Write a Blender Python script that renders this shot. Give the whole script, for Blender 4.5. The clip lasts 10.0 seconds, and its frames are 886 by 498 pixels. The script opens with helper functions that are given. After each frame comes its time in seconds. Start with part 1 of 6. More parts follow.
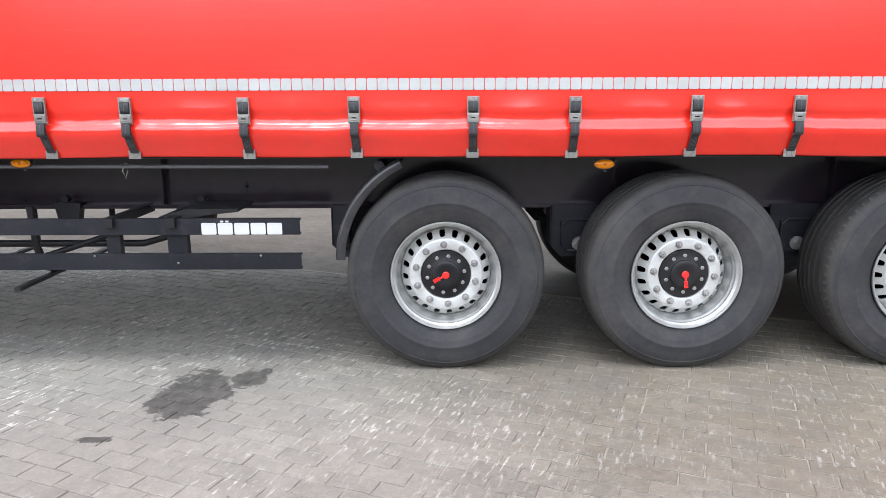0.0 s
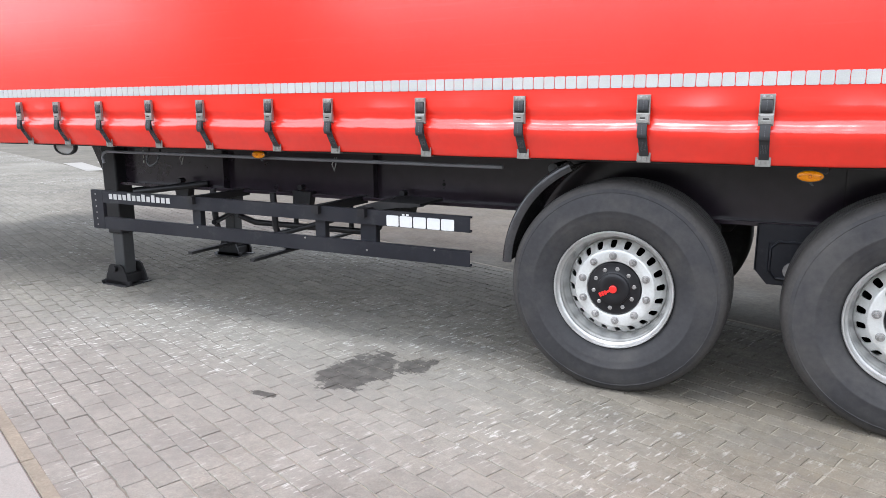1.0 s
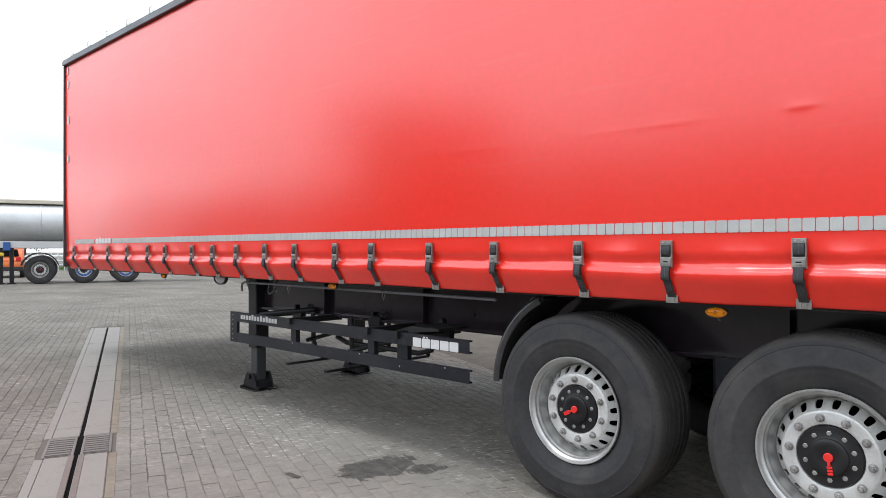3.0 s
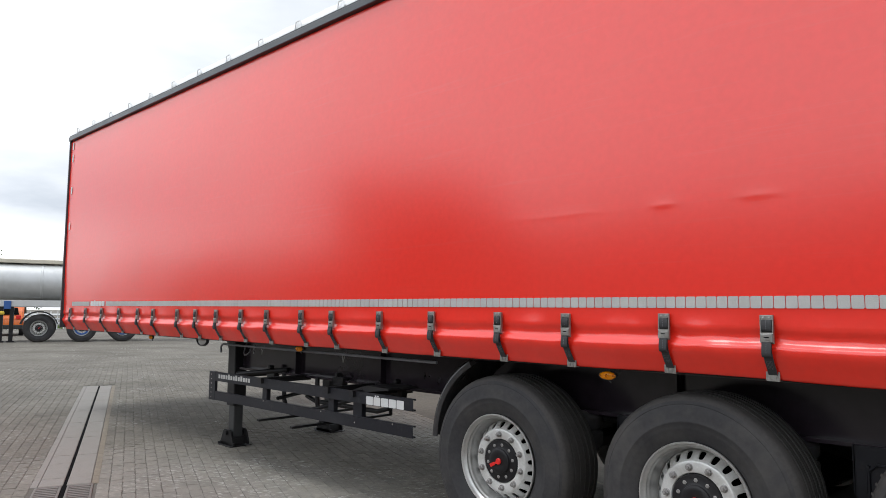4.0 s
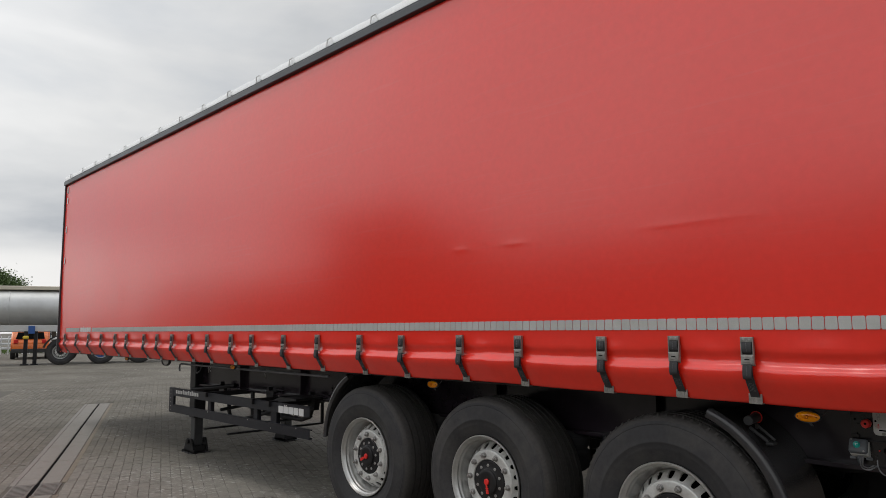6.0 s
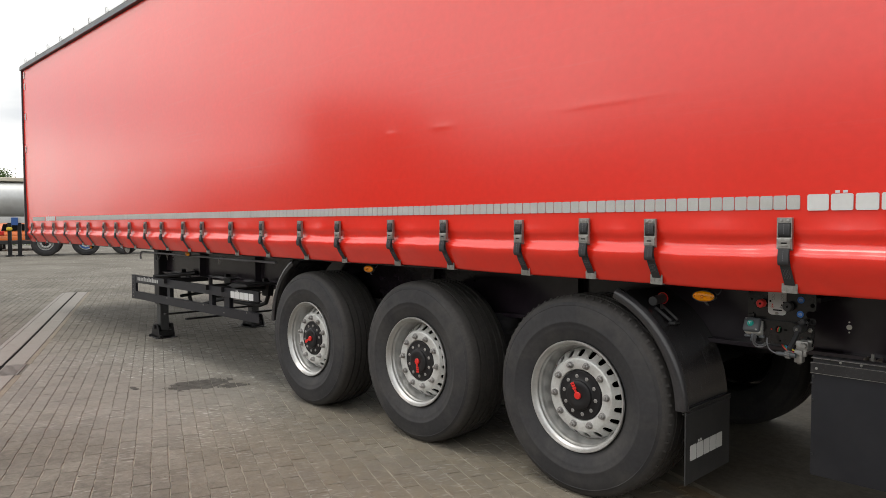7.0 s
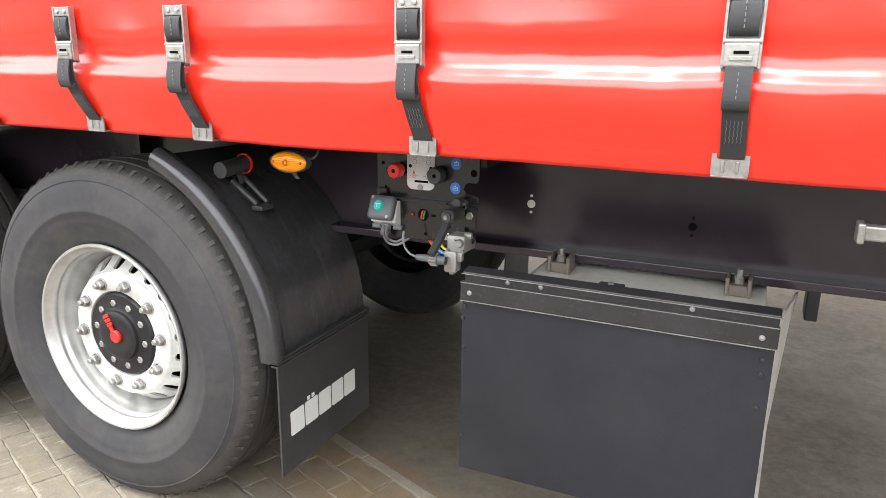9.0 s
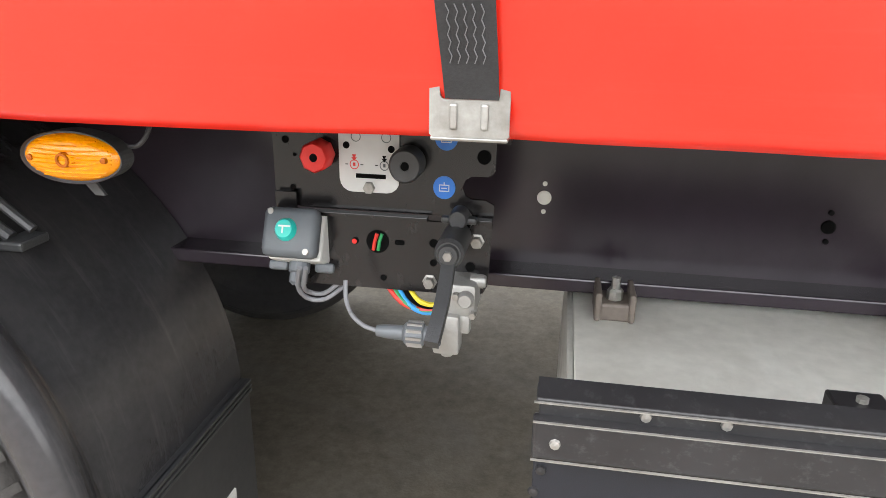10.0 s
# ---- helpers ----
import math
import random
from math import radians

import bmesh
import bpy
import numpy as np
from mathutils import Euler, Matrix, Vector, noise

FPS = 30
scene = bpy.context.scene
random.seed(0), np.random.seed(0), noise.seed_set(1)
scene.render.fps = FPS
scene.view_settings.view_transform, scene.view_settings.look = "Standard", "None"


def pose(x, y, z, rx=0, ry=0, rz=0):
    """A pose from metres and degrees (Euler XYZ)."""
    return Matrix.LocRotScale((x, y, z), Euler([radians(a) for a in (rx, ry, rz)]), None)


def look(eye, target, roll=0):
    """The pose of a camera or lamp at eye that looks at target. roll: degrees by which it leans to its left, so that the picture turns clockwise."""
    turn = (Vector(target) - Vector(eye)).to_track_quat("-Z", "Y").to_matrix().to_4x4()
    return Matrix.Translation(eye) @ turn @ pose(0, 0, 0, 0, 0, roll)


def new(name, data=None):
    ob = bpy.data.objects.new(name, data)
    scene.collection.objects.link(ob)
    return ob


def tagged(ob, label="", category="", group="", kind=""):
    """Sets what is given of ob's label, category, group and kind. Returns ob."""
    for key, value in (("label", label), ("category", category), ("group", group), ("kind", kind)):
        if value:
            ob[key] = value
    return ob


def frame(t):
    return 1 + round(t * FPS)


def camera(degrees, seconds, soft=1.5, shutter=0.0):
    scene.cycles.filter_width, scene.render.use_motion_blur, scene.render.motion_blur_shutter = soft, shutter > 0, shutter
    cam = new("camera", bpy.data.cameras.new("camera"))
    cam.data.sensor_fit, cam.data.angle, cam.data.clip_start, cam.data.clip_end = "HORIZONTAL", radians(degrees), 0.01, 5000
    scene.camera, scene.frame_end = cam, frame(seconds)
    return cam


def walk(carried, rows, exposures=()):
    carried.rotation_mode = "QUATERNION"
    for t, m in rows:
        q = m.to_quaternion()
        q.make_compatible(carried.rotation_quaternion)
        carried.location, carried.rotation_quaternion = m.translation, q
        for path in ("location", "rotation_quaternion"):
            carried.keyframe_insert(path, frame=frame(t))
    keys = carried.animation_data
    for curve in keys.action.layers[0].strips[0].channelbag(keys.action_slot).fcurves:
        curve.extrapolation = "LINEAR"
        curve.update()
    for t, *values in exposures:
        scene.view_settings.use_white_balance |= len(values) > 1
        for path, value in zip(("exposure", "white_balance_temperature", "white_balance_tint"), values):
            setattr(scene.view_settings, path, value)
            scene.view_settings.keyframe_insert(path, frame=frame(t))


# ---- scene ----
cam = camera(65.1, 10.0, soft=0.75)
PATH = [
    (0, (-0.002, -3.524, 1.484), (-0.009, -1.571, 1.051), -0.2),
    (0.5, (0.413, -3.339, 1.474), (-0.096, -1.455, 1.036), -0.6),
    (1, (0.756, -3.267, 1.419), (-0.122, -1.515, 1.023), -0.2),
    (1.5, (1.092, -3.302, 1.426), (-0.032, -1.675, 1.128), 0.1),
    (2, (1.464, -3.172, 1.394), (0.168, -1.659, 1.213), 0.5),
    (3.5, (2.593, -3.257, 1.456), (1.188, -1.836, 1.536), 0.5),
    (4, (2.942, -3.371, 1.485), (1.548, -1.949, 1.662), 0.5),
    (4.5, (3.264, -3.338, 1.534), (1.859, -1.937, 1.782), -0.2),
    (5, (3.649, -3.298, 1.543), (2.208, -1.935, 1.805), -0.5),
    (6.5, (4.781, -3.217, 1.508), (3.334, -1.844, 1.654), -0.6),
    (7, (4.811, -2.953, 1.463), (3.368, -1.569, 1.386), -0.2),
    (7.5, (4.869, -2.607, 1.406), (3.509, -1.153, 1.208), -0.3),
    (8, (4.82, -2.137, 1.398), (3.674, -0.529, 1.08), 0.2),
    (8.5, (4.592, -1.701, 1.391), (3.651, 0.021, 1.006), 0.7),
    (9, (4.392, -1.261, 1.346), (3.585, 0.498, 0.84), 0.7),
    (9.5, (4.056, -0.84, 1.31), (3.486, 0.979, 0.706), 1.1),
    (10, (3.813, -0.486, 1.264), (3.505, 1.377, 0.605), 1.0),
]
EXPOSURES = [(0.0, 1.17, 6020, 11), (1.5, 1.08, 6060, 11), (2.0, 0.88, 6130, 11), (3.5, 0.29, 6250, 10), (4.0, 0.09, 6350, 10), (4.5, -0.32, 6550, 10), (5.0, -0.64, 6650, 10), (6.3, -0.5, 6710, 10), (7.0, 0.11, 6900, 10), (7.5, 0.53, 6900, 10), (8.0, 1.01, 6760, 10), (9.0, 1.86, 6640, 10), (10.0, 2.2, 6640, 10)]
walk(cam, [(t, look(eye, target, roll)) for t, eye, target, roll in PATH], EXPOSURES)

# ---- world and light ----
world = bpy.data.worlds.new("overcast_sky")
scene.world = world
world.use_nodes = True
wn, wl = world.node_tree.nodes, world.node_tree.links
wn.clear()
w_out = wn.new("ShaderNodeOutputWorld")
w_bg = wn.new("ShaderNodeBackground")
w_sky = wn.new("ShaderNodeTexSky")
w_sky.sky_type = 'NISHITA'
w_sky.sun_disc = False
w_sky.sun_elevation = radians(71)
w_sky.sun_rotation = radians(200)
w_sky.air_density, w_sky.dust_density = 1.5, 3.0
w_tc = wn.new("ShaderNodeTexCoord")
w_map = wn.new("ShaderNodeMapping")
w_map.inputs["Scale"].default_value = (1.0, 1.0, 3.4)
w_noise = wn.new("ShaderNodeTexNoise")
w_noise.inputs["Scale"].default_value = 1.9
w_noise.inputs["Detail"].default_value = 7.0
w_noise.inputs["Roughness"].default_value = 0.52
w_noise.inputs["Distortion"].default_value = 0.35
w_ramp = wn.new("ShaderNodeValToRGB")
w_ramp.color_ramp.elements[0].position, w_ramp.color_ramp.elements[0].color = 0.33, (7.6, 8.0, 8.5, 1)
w_ramp.color_ramp.elements[1].position, w_ramp.color_ramp.elements[1].color = 0.62, (10.8, 10.9, 11.0, 1)
mid = w_ramp.color_ramp.elements.new(0.46)
mid.color = (9.2, 9.4, 9.6, 1)
w_mix = wn.new("ShaderNodeMixRGB")
w_mix.inputs[0].default_value = 0.93
w_bg.inputs["Strength"].default_value = 0.112
wl.new(w_tc.outputs["Generated"], w_map.inputs["Vector"])
wl.new(w_map.outputs["Vector"], w_noise.inputs["Vector"])
wl.new(w_noise.outputs["Fac"], w_ramp.inputs["Fac"])
wl.new(w_sky.outputs["Color"], w_mix.inputs[1])
wl.new(w_ramp.outputs["Color"], w_mix.inputs[2])
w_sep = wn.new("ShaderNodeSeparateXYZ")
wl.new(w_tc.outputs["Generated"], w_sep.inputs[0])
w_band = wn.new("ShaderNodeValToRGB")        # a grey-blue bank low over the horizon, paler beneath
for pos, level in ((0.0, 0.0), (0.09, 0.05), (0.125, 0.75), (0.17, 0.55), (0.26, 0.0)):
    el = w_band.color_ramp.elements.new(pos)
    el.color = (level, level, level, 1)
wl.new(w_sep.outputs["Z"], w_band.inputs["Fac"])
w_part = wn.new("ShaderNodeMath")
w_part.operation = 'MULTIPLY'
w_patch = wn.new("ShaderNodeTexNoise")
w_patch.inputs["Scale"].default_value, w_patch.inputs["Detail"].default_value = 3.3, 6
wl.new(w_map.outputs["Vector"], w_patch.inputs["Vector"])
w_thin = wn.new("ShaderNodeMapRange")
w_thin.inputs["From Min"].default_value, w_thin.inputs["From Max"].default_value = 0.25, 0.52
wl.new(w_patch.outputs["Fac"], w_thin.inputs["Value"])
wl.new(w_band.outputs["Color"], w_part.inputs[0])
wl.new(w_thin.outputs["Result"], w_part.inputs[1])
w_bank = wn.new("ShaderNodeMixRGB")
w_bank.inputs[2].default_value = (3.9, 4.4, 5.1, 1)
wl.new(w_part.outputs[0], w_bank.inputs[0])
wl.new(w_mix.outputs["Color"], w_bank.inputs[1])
w_rise = wn.new("ShaderNodeMapRange")         # an overcast sky is brightest overhead
w_rise.inputs["From Min"].default_value, w_rise.inputs["From Max"].default_value = 0.2, 0.95
w_rise.inputs["To Min"].default_value, w_rise.inputs["To Max"].default_value = 1.0, 1.5
wl.new(w_sep.outputs["Z"], w_rise.inputs["Value"])
w_top = wn.new("ShaderNodeVectorMath")
w_top.operation = 'SCALE'
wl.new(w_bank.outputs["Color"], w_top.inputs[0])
w_side = wn.new("ShaderNodeVectorMath")       # and brighter on the sun's side
w_side.operation = 'DOT_PRODUCT'
w_side.inputs[1].default_value = (-0.43, -0.9, 0.0)
wl.new(w_tc.outputs["Generated"], w_side.inputs[0])
w_glow = wn.new("ShaderNodeMapRange")
w_glow.inputs["From Min"].default_value, w_glow.inputs["From Max"].default_value = -0.1, 0.9
w_glow.inputs["To Min"].default_value, w_glow.inputs["To Max"].default_value = 0.9, 1.72
wl.new(w_side.outputs["Value"], w_glow.inputs["Value"])
w_both = wn.new("ShaderNodeMath")
w_both.operation = 'MULTIPLY'
wl.new(w_rise.outputs["Result"], w_both.inputs[0])
wl.new(w_glow.outputs["Result"], w_both.inputs[1])
wl.new(w_both.outputs[0], w_top.inputs["Scale"])
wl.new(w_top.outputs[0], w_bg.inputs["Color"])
wl.new(w_bg.outputs["Background"], w_out.inputs["Surface"])

sun_data = bpy.data.lights.new("sun", 'SUN')
sun_data.energy, sun_data.angle, sun_data.color = 1.3, radians(25), (1.0, 0.96, 0.9)
sun = new("sun", sun_data)
sun.matrix_world = look((-4, -5.5, 20), (0, 0, 0))

# ---- materials ----


def material(name, colour, rough=0.5, metal=0.0, vary=0.12, grain=60.0, patch=2.5, bump=0.1, bump_scale=None,
             dirt=None, dirt_amount=0.3, spec=0.5, dirt_scale=3.0, coat=0.0, scratch=None, sheen=0.07):
    """A surface with fine grain, larger patches, an optional dirt colour in blotches, and relief."""
    m = bpy.data.materials.new(name)
    m.use_nodes = True
    n, l = m.node_tree.nodes, m.node_tree.links
    b = n["Principled BSDF"]
    b.inputs["Roughness"].default_value = rough
    b.inputs["Metallic"].default_value = metal
    b.inputs["Specular IOR Level"].default_value = spec
    b.inputs["Coat Weight"].default_value = coat
    b.inputs["Coat Roughness"].default_value = rough
    geo = n.new("ShaderNodeNewGeometry")
    fine, broad = n.new("ShaderNodeTexNoise"), n.new("ShaderNodeTexNoise")
    fine.inputs["Scale"].default_value, fine.inputs["Detail"].default_value = grain, 4
    broad.inputs["Scale"].default_value, broad.inputs["Detail"].default_value = patch, 6
    for t in (fine, broad):
        l.new(geo.outputs["Position"], t.inputs["Vector"])
    add = n.new("ShaderNodeMath")
    add.operation = 'ADD'
    l.new(fine.outputs["Fac"], add.inputs[0])
    l.new(broad.outputs["Fac"], add.inputs[1])
    mr = n.new("ShaderNodeMapRange")
    mr.inputs["From Min"].default_value, mr.inputs["From Max"].default_value = 0.6, 1.4
    mr.inputs["To Min"].default_value, mr.inputs["To Max"].default_value = 1 - vary, 1 + vary
    l.new(add.outputs[0], mr.inputs["Value"])
    mul = n.new("ShaderNodeMixRGB")
    mul.blend_type = 'MULTIPLY'
    mul.inputs[0].default_value = 1.0
    mul.inputs[1].default_value = (*colour, 1)
    l.new(mr.outputs["Result"], mul.inputs[2])
    last = mul.outputs[0]
    if dirt:
        blot = n.new("ShaderNodeTexNoise")
        blot.inputs["Scale"].default_value, blot.inputs["Detail"].default_value, blot.inputs["Roughness"].default_value = dirt_scale, 9, 0.65
        l.new(geo.outputs["Position"], blot.inputs["Vector"])
        r = n.new("ShaderNodeMapRange")
        r.inputs["From Min"].default_value, r.inputs["From Max"].default_value = 0.45, 0.75
        r.inputs["To Max"].default_value = dirt_amount
        l.new(blot.outputs["Fac"], r.inputs["Value"])
        mix = n.new("ShaderNodeMixRGB")
        mix.inputs[2].default_value = (*dirt, 1)
        l.new(r.outputs["Result"], mix.inputs[0])
        l.new(last, mix.inputs[1])
        last = mix.outputs[0]
    if scratch:                             # thin marks drawn out along one axis
        stretch, pale, amount = scratch
        mp = n.new("ShaderNodeMapping")
        mp.inputs["Scale"].default_value = stretch
        l.new(geo.outputs["Position"], mp.inputs["Vector"])
        sc = n.new("ShaderNodeTexNoise")
        sc.inputs["Scale"].default_value, sc.inputs["Detail"].default_value, sc.inputs["Roughness"].default_value = 1.0, 8, 0.7
        l.new(mp.outputs["Vector"], sc.inputs["Vector"])
        r = n.new("ShaderNodeMapRange")
        r.inputs["From Min"].default_value, r.inputs["From Max"].default_value = 0.55, 0.74
        r.inputs["To Max"].default_value = amount
        l.new(sc.outputs["Fac"], r.inputs["Value"])
        mix = n.new("ShaderNodeMixRGB")
        mix.inputs[2].default_value = (*pale, 1)
        l.new(r.outputs["Result"], mix.inputs[0])
        l.new(last, mix.inputs[1])
        last = mix.outputs[0]
    l.new(last, b.inputs["Base Color"])
    rr = n.new("ShaderNodeMapRange")
    rr.inputs["From Min"].default_value, rr.inputs["From Max"].default_value = 0.3, 0.7
    rr.inputs["To Min"].default_value, rr.inputs["To Max"].default_value = max(rough - sheen, 0.02), min(rough + sheen, 1)
    l.new(broad.outputs["Fac"], rr.inputs["Value"])
    l.new(rr.outputs["Result"], b.inputs["Roughness"])
    if bump:
        bp = n.new("ShaderNodeBump")
        bp.inputs["Strength"].default_value, bp.inputs["Distance"].default_value = bump, 0.004
        if bump_scale:
            bt = n.new("ShaderNodeTexNoise")
            bt.inputs["Scale"].default_value, bt.inputs["Detail"].default_value = bump_scale, 3
            l.new(geo.outputs["Position"], bt.inputs["Vector"])
            l.new(bt.outputs["Fac"], bp.inputs["Height"])
        else:
            l.new(fine.outputs["Fac"], bp.inputs["Height"])
        l.new(bp.outputs["Normal"], b.inputs["Normal"])
    return m


M_RED = material("red_tarpaulin", (0.8, 0.024, 0.011), 0.24, sheen=0.012, vary=0.06, grain=25, patch=0.7, bump=0.035, bump_scale=14, dirt=(0.7, 0.038, 0.018), dirt_amount=0.4, dirt_scale=1.3, spec=0.93, scratch=((0.8, 1, 26), (0.7, 0.07, 0.05), 0.22))
M_TAPE = material("reflective_tape", (0.44, 0.435, 0.42), 0.5, spec=0.3, vary=0.14, grain=220, patch=4, bump=0.05, metal=0.1, dirt=(0.36, 0.35, 0.33), dirt_amount=0.5, dirt_scale=18)
M_WHITE = material("white_print", (0.6, 0.6, 0.59), 0.45, vary=0.05, dirt=(0.45, 0.42, 0.4), dirt_amount=0.25)
M_FRAME = material("dark_frame_paint", (0.01, 0.0105, 0.015), 0.45, vary=0.25, grain=30, patch=3, bump=0.05, dirt=(0.03, 0.028, 0.027), dirt_amount=0.4, spec=0.35, scratch=((12, 12, 12), (0.1, 0.096, 0.09), 0.22))
M_CHASSIS = material("black_chassis_paint", (0.01, 0.0095, 0.011), 0.45, vary=0.3, grain=25, patch=3, bump=0.08, spec=0.35, dirt=(0.034, 0.03, 0.026), dirt_amount=0.5)
# the beams' own black, paler and more purple than the chassis paint
M_BEAM = material("purplish_beam_paint", (0.022, 0.0155, 0.0215), 0.2, sheen=0.06, vary=0.3, grain=12, patch=1.2, bump=0.04, dirt=(0.038, 0.03, 0.037), dirt_amount=0.5, dirt_scale=1.1)
M_PANEL = material("scratched_black_enamel", (0.011, 0.01, 0.0105), 0.197, vary=0.3, grain=60, patch=6, bump=0.06, dirt=(0.025, 0.022, 0.023), dirt_amount=0.3, dirt_scale=9, scratch=((40, 40, 22), (0.1, 0.095, 0.095), 0.16))
M_UNDER = material("dark_underside", (0.028, 0.026, 0.025), 0.8, vary=0.3, bump=0.1)
M_RUBBER = material("tyre_rubber", (0.036, 0.0352, 0.037), 0.62, vary=0.2, grain=45, patch=5, bump=0.15, bump_scale=300, dirt=(0.1, 0.092, 0.082), dirt_amount=0.5, dirt_scale=4, spec=0.22)
M_TREAD = material("worn_tread_rubber", (0.042, 0.039, 0.037), 0.64, vary=0.3, grain=60, patch=9, bump=0.3, bump_scale=150, dirt=(0.06, 0.052, 0.045), dirt_amount=0.4, dirt_scale=12, spec=0.3)
M_PLASTIC = material("black_plastic", (0.035, 0.035, 0.036), 0.46, vary=0.2, grain=80, patch=4, bump=0.12, bump_scale=400, dirt=(0.075, 0.075, 0.075), dirt_amount=0.3)
M_GUARD = material("scuffed_mudguard_plastic", (0.033, 0.032, 0.034), 0.197, vary=0.2, grain=70, patch=4, bump=0.06, bump_scale=300, dirt=(0.08, 0.077, 0.074), dirt_amount=0.35, dirt_scale=5, scratch=((3, 30, 3), (0.15, 0.148, 0.145), 0.22))
M_FLAP = material("black_rubber_sheet", (0.03, 0.03, 0.031), 0.55, vary=0.2, dirt=(0.08, 0.075, 0.07), dirt_amount=0.3)
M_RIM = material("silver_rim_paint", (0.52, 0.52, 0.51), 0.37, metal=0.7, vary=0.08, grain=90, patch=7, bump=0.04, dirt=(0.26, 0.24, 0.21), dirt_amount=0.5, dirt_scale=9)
M_DISC = material("silver_disc_paint", (0.62, 0.62, 0.6), 0.38, metal=0.3, vary=0.1, grain=90, patch=9, bump=0.04, dirt=(0.3, 0.27, 0.23), dirt_amount=0.45, dirt_scale=14)
M_STEEL = material("galvanised_steel", (0.32, 0.31, 0.29), 0.42, metal=0.7, vary=0.22, grain=150, patch=12, bump=0.08, dirt=(0.12, 0.105, 0.085), dirt_amount=0.6, dirt_scale=25)
M_NUT = material("dull_steel_nut", (0.36, 0.35, 0.34), 0.45, metal=0.7, vary=0.2, dirt=(0.15, 0.12, 0.1), dirt_amount=0.4, dirt_scale=40)
M_SHEET = material("grey_box_sheet", (0.62, 0.6, 0.55), 0.6, metal=0.1, vary=0.12, grain=40, patch=5, bump=0.06, dirt=(0.3, 0.27, 0.22), dirt_amount=0.4, dirt_scale=4, scratch=((9, 3, 20), (0.75, 0.74, 0.7), 0.5))
M_WEB = material("black_webbing", (0.03, 0.03, 0.032), 0.75, vary=0.3, grain=400, patch=30, bump=0.2, bump_scale=900)
M_BOX = material("anthracite_box_panel", (0.0105, 0.011, 0.0145), 0.5, vary=0.2, grain=20, patch=2, bump=0.1, bump_scale=600, dirt=(0.035, 0.035, 0.037), dirt_amount=0.3, spec=0.35)
M_LID = material("chipped_lid_paint", (0.013, 0.0125, 0.0135), 0.36, vary=0.25, grain=30, patch=6, bump=0.08, dirt=(0.03, 0.029, 0.031), dirt_amount=0.35, dirt_scale=11, scratch=((90, 60, 120), (0.3, 0.3, 0.3), 0.1))
# the box sheet again for the sides, in a darker base tone
M_SIDE = material("darker_grimy_side_sheet", (0.4, 0.385, 0.35), 0.6, metal=0.1, vary=0.15, grain=40, patch=5, bump=0.06, dirt=(0.14, 0.12, 0.1), dirt_amount=0.6, dirt_scale=6)
M_CAP_RED = material("red_plastic", (0.7, 0.025, 0.02), 0.35, vary=0.08)
M_BLUE = material("blue_label", (0.02, 0.16, 0.55), 0.4, vary=0.06)
M_TEAL = material("teal_button", (0.01, 0.42, 0.36), 0.3, vary=0.05)
M_GREYBOX = material("grey_plastic", (0.09, 0.1, 0.11), 0.5, vary=0.1, dirt=(0.2, 0.19, 0.18), dirt_amount=0.2)
M_LIGHTBOX = material("light_grey_plastic", (0.5, 0.5, 0.48), 0.5, vary=0.1)
M_CABLE = material("grey_cable_sheath", (0.16, 0.16, 0.17), 0.5, vary=0.1)
M_WIRE_RED = material("red_wire", (0.6, 0.03, 0.02), 0.4)
M_WIRE_GREEN = material("green_wire", (0.02, 0.25, 0.08), 0.4)
M_WIRE_BLUE = material("blue_wire", (0.03, 0.3, 0.7), 0.4)
M_WIRE_YELLOW = material("yellow_wire", (0.75, 0.6, 0.03), 0.4)
M_ALU = material("cast_aluminium", (0.33, 0.325, 0.31), 0.5, metal=0.6, vary=0.15, grain=120, patch=20, bump=0.25, dirt=(0.16, 0.14, 0.12), dirt_amount=0.5, dirt_scale=30)
M_RUST = material("brown_primer_bracket", (0.14, 0.115, 0.097), 0.65, vary=0.25, bump=0.2)
M_ROOF = material("pale_roof_tarpaulin", (0.86, 0.87, 0.87), 0.5, vary=0.08, bump=0.05)
M_RAIL = material("dark_roof_rail", (0.05, 0.055, 0.06), 0.4, metal=0.2, vary=0.15)
M_CONC = material("drain_concrete", (0.238, 0.222, 0.2), 0.85, vary=0.16, grain=90, patch=3, bump=0.35, bump_scale=160, dirt=(0.175, 0.16, 0.142), dirt_amount=0.5, scratch=((9, 9, 9), (0.15, 0.138, 0.124), 0.6))
M_EDGE = material("sandy_edging", (0.2, 0.172, 0.13), 0.9, vary=0.25, grain=60, patch=6, bump=0.4, bump_scale=120, dirt=(0.12, 0.1, 0.08), dirt_amount=0.6, dirt_scale=8)
M_IRON = material("cast_iron", (0.17, 0.155, 0.14), 0.6, metal=0.4, vary=0.25, bump=0.3)
# near-black for print and glass; in holes and slots it replaces their shade
M_DARK = material("black_and_hole_shade", (0.004, 0.004, 0.004), 0.9, vary=0.1, spec=0.05)
M_TANK = material("brushed_tank_steel", (0.6, 0.61, 0.61), 0.5, metal=0.4, vary=0.08, grain=6, patch=0.8, bump=0.02, dirt=(0.3, 0.29, 0.27), dirt_amount=0.3, dirt_scale=1.2)
M_CREAM = material("cream_walkway", (0.6, 0.55, 0.45), 0.6)
M_ORANGE_CAR = material("orange_car_paint", (0.75, 0.16, 0.02), 0.25, vary=0.04, coat=0.6)
M_BRICK_WALL = material("grey_brown_cladding", (0.105, 0.092, 0.074), 0.6, vary=0.1)
M_BLUE_CASE = material("blue_plastic", (0.03, 0.1, 0.32), 0.5)
M_YELLOW = material("yellow_paint", (0.7, 0.5, 0.05), 0.5)
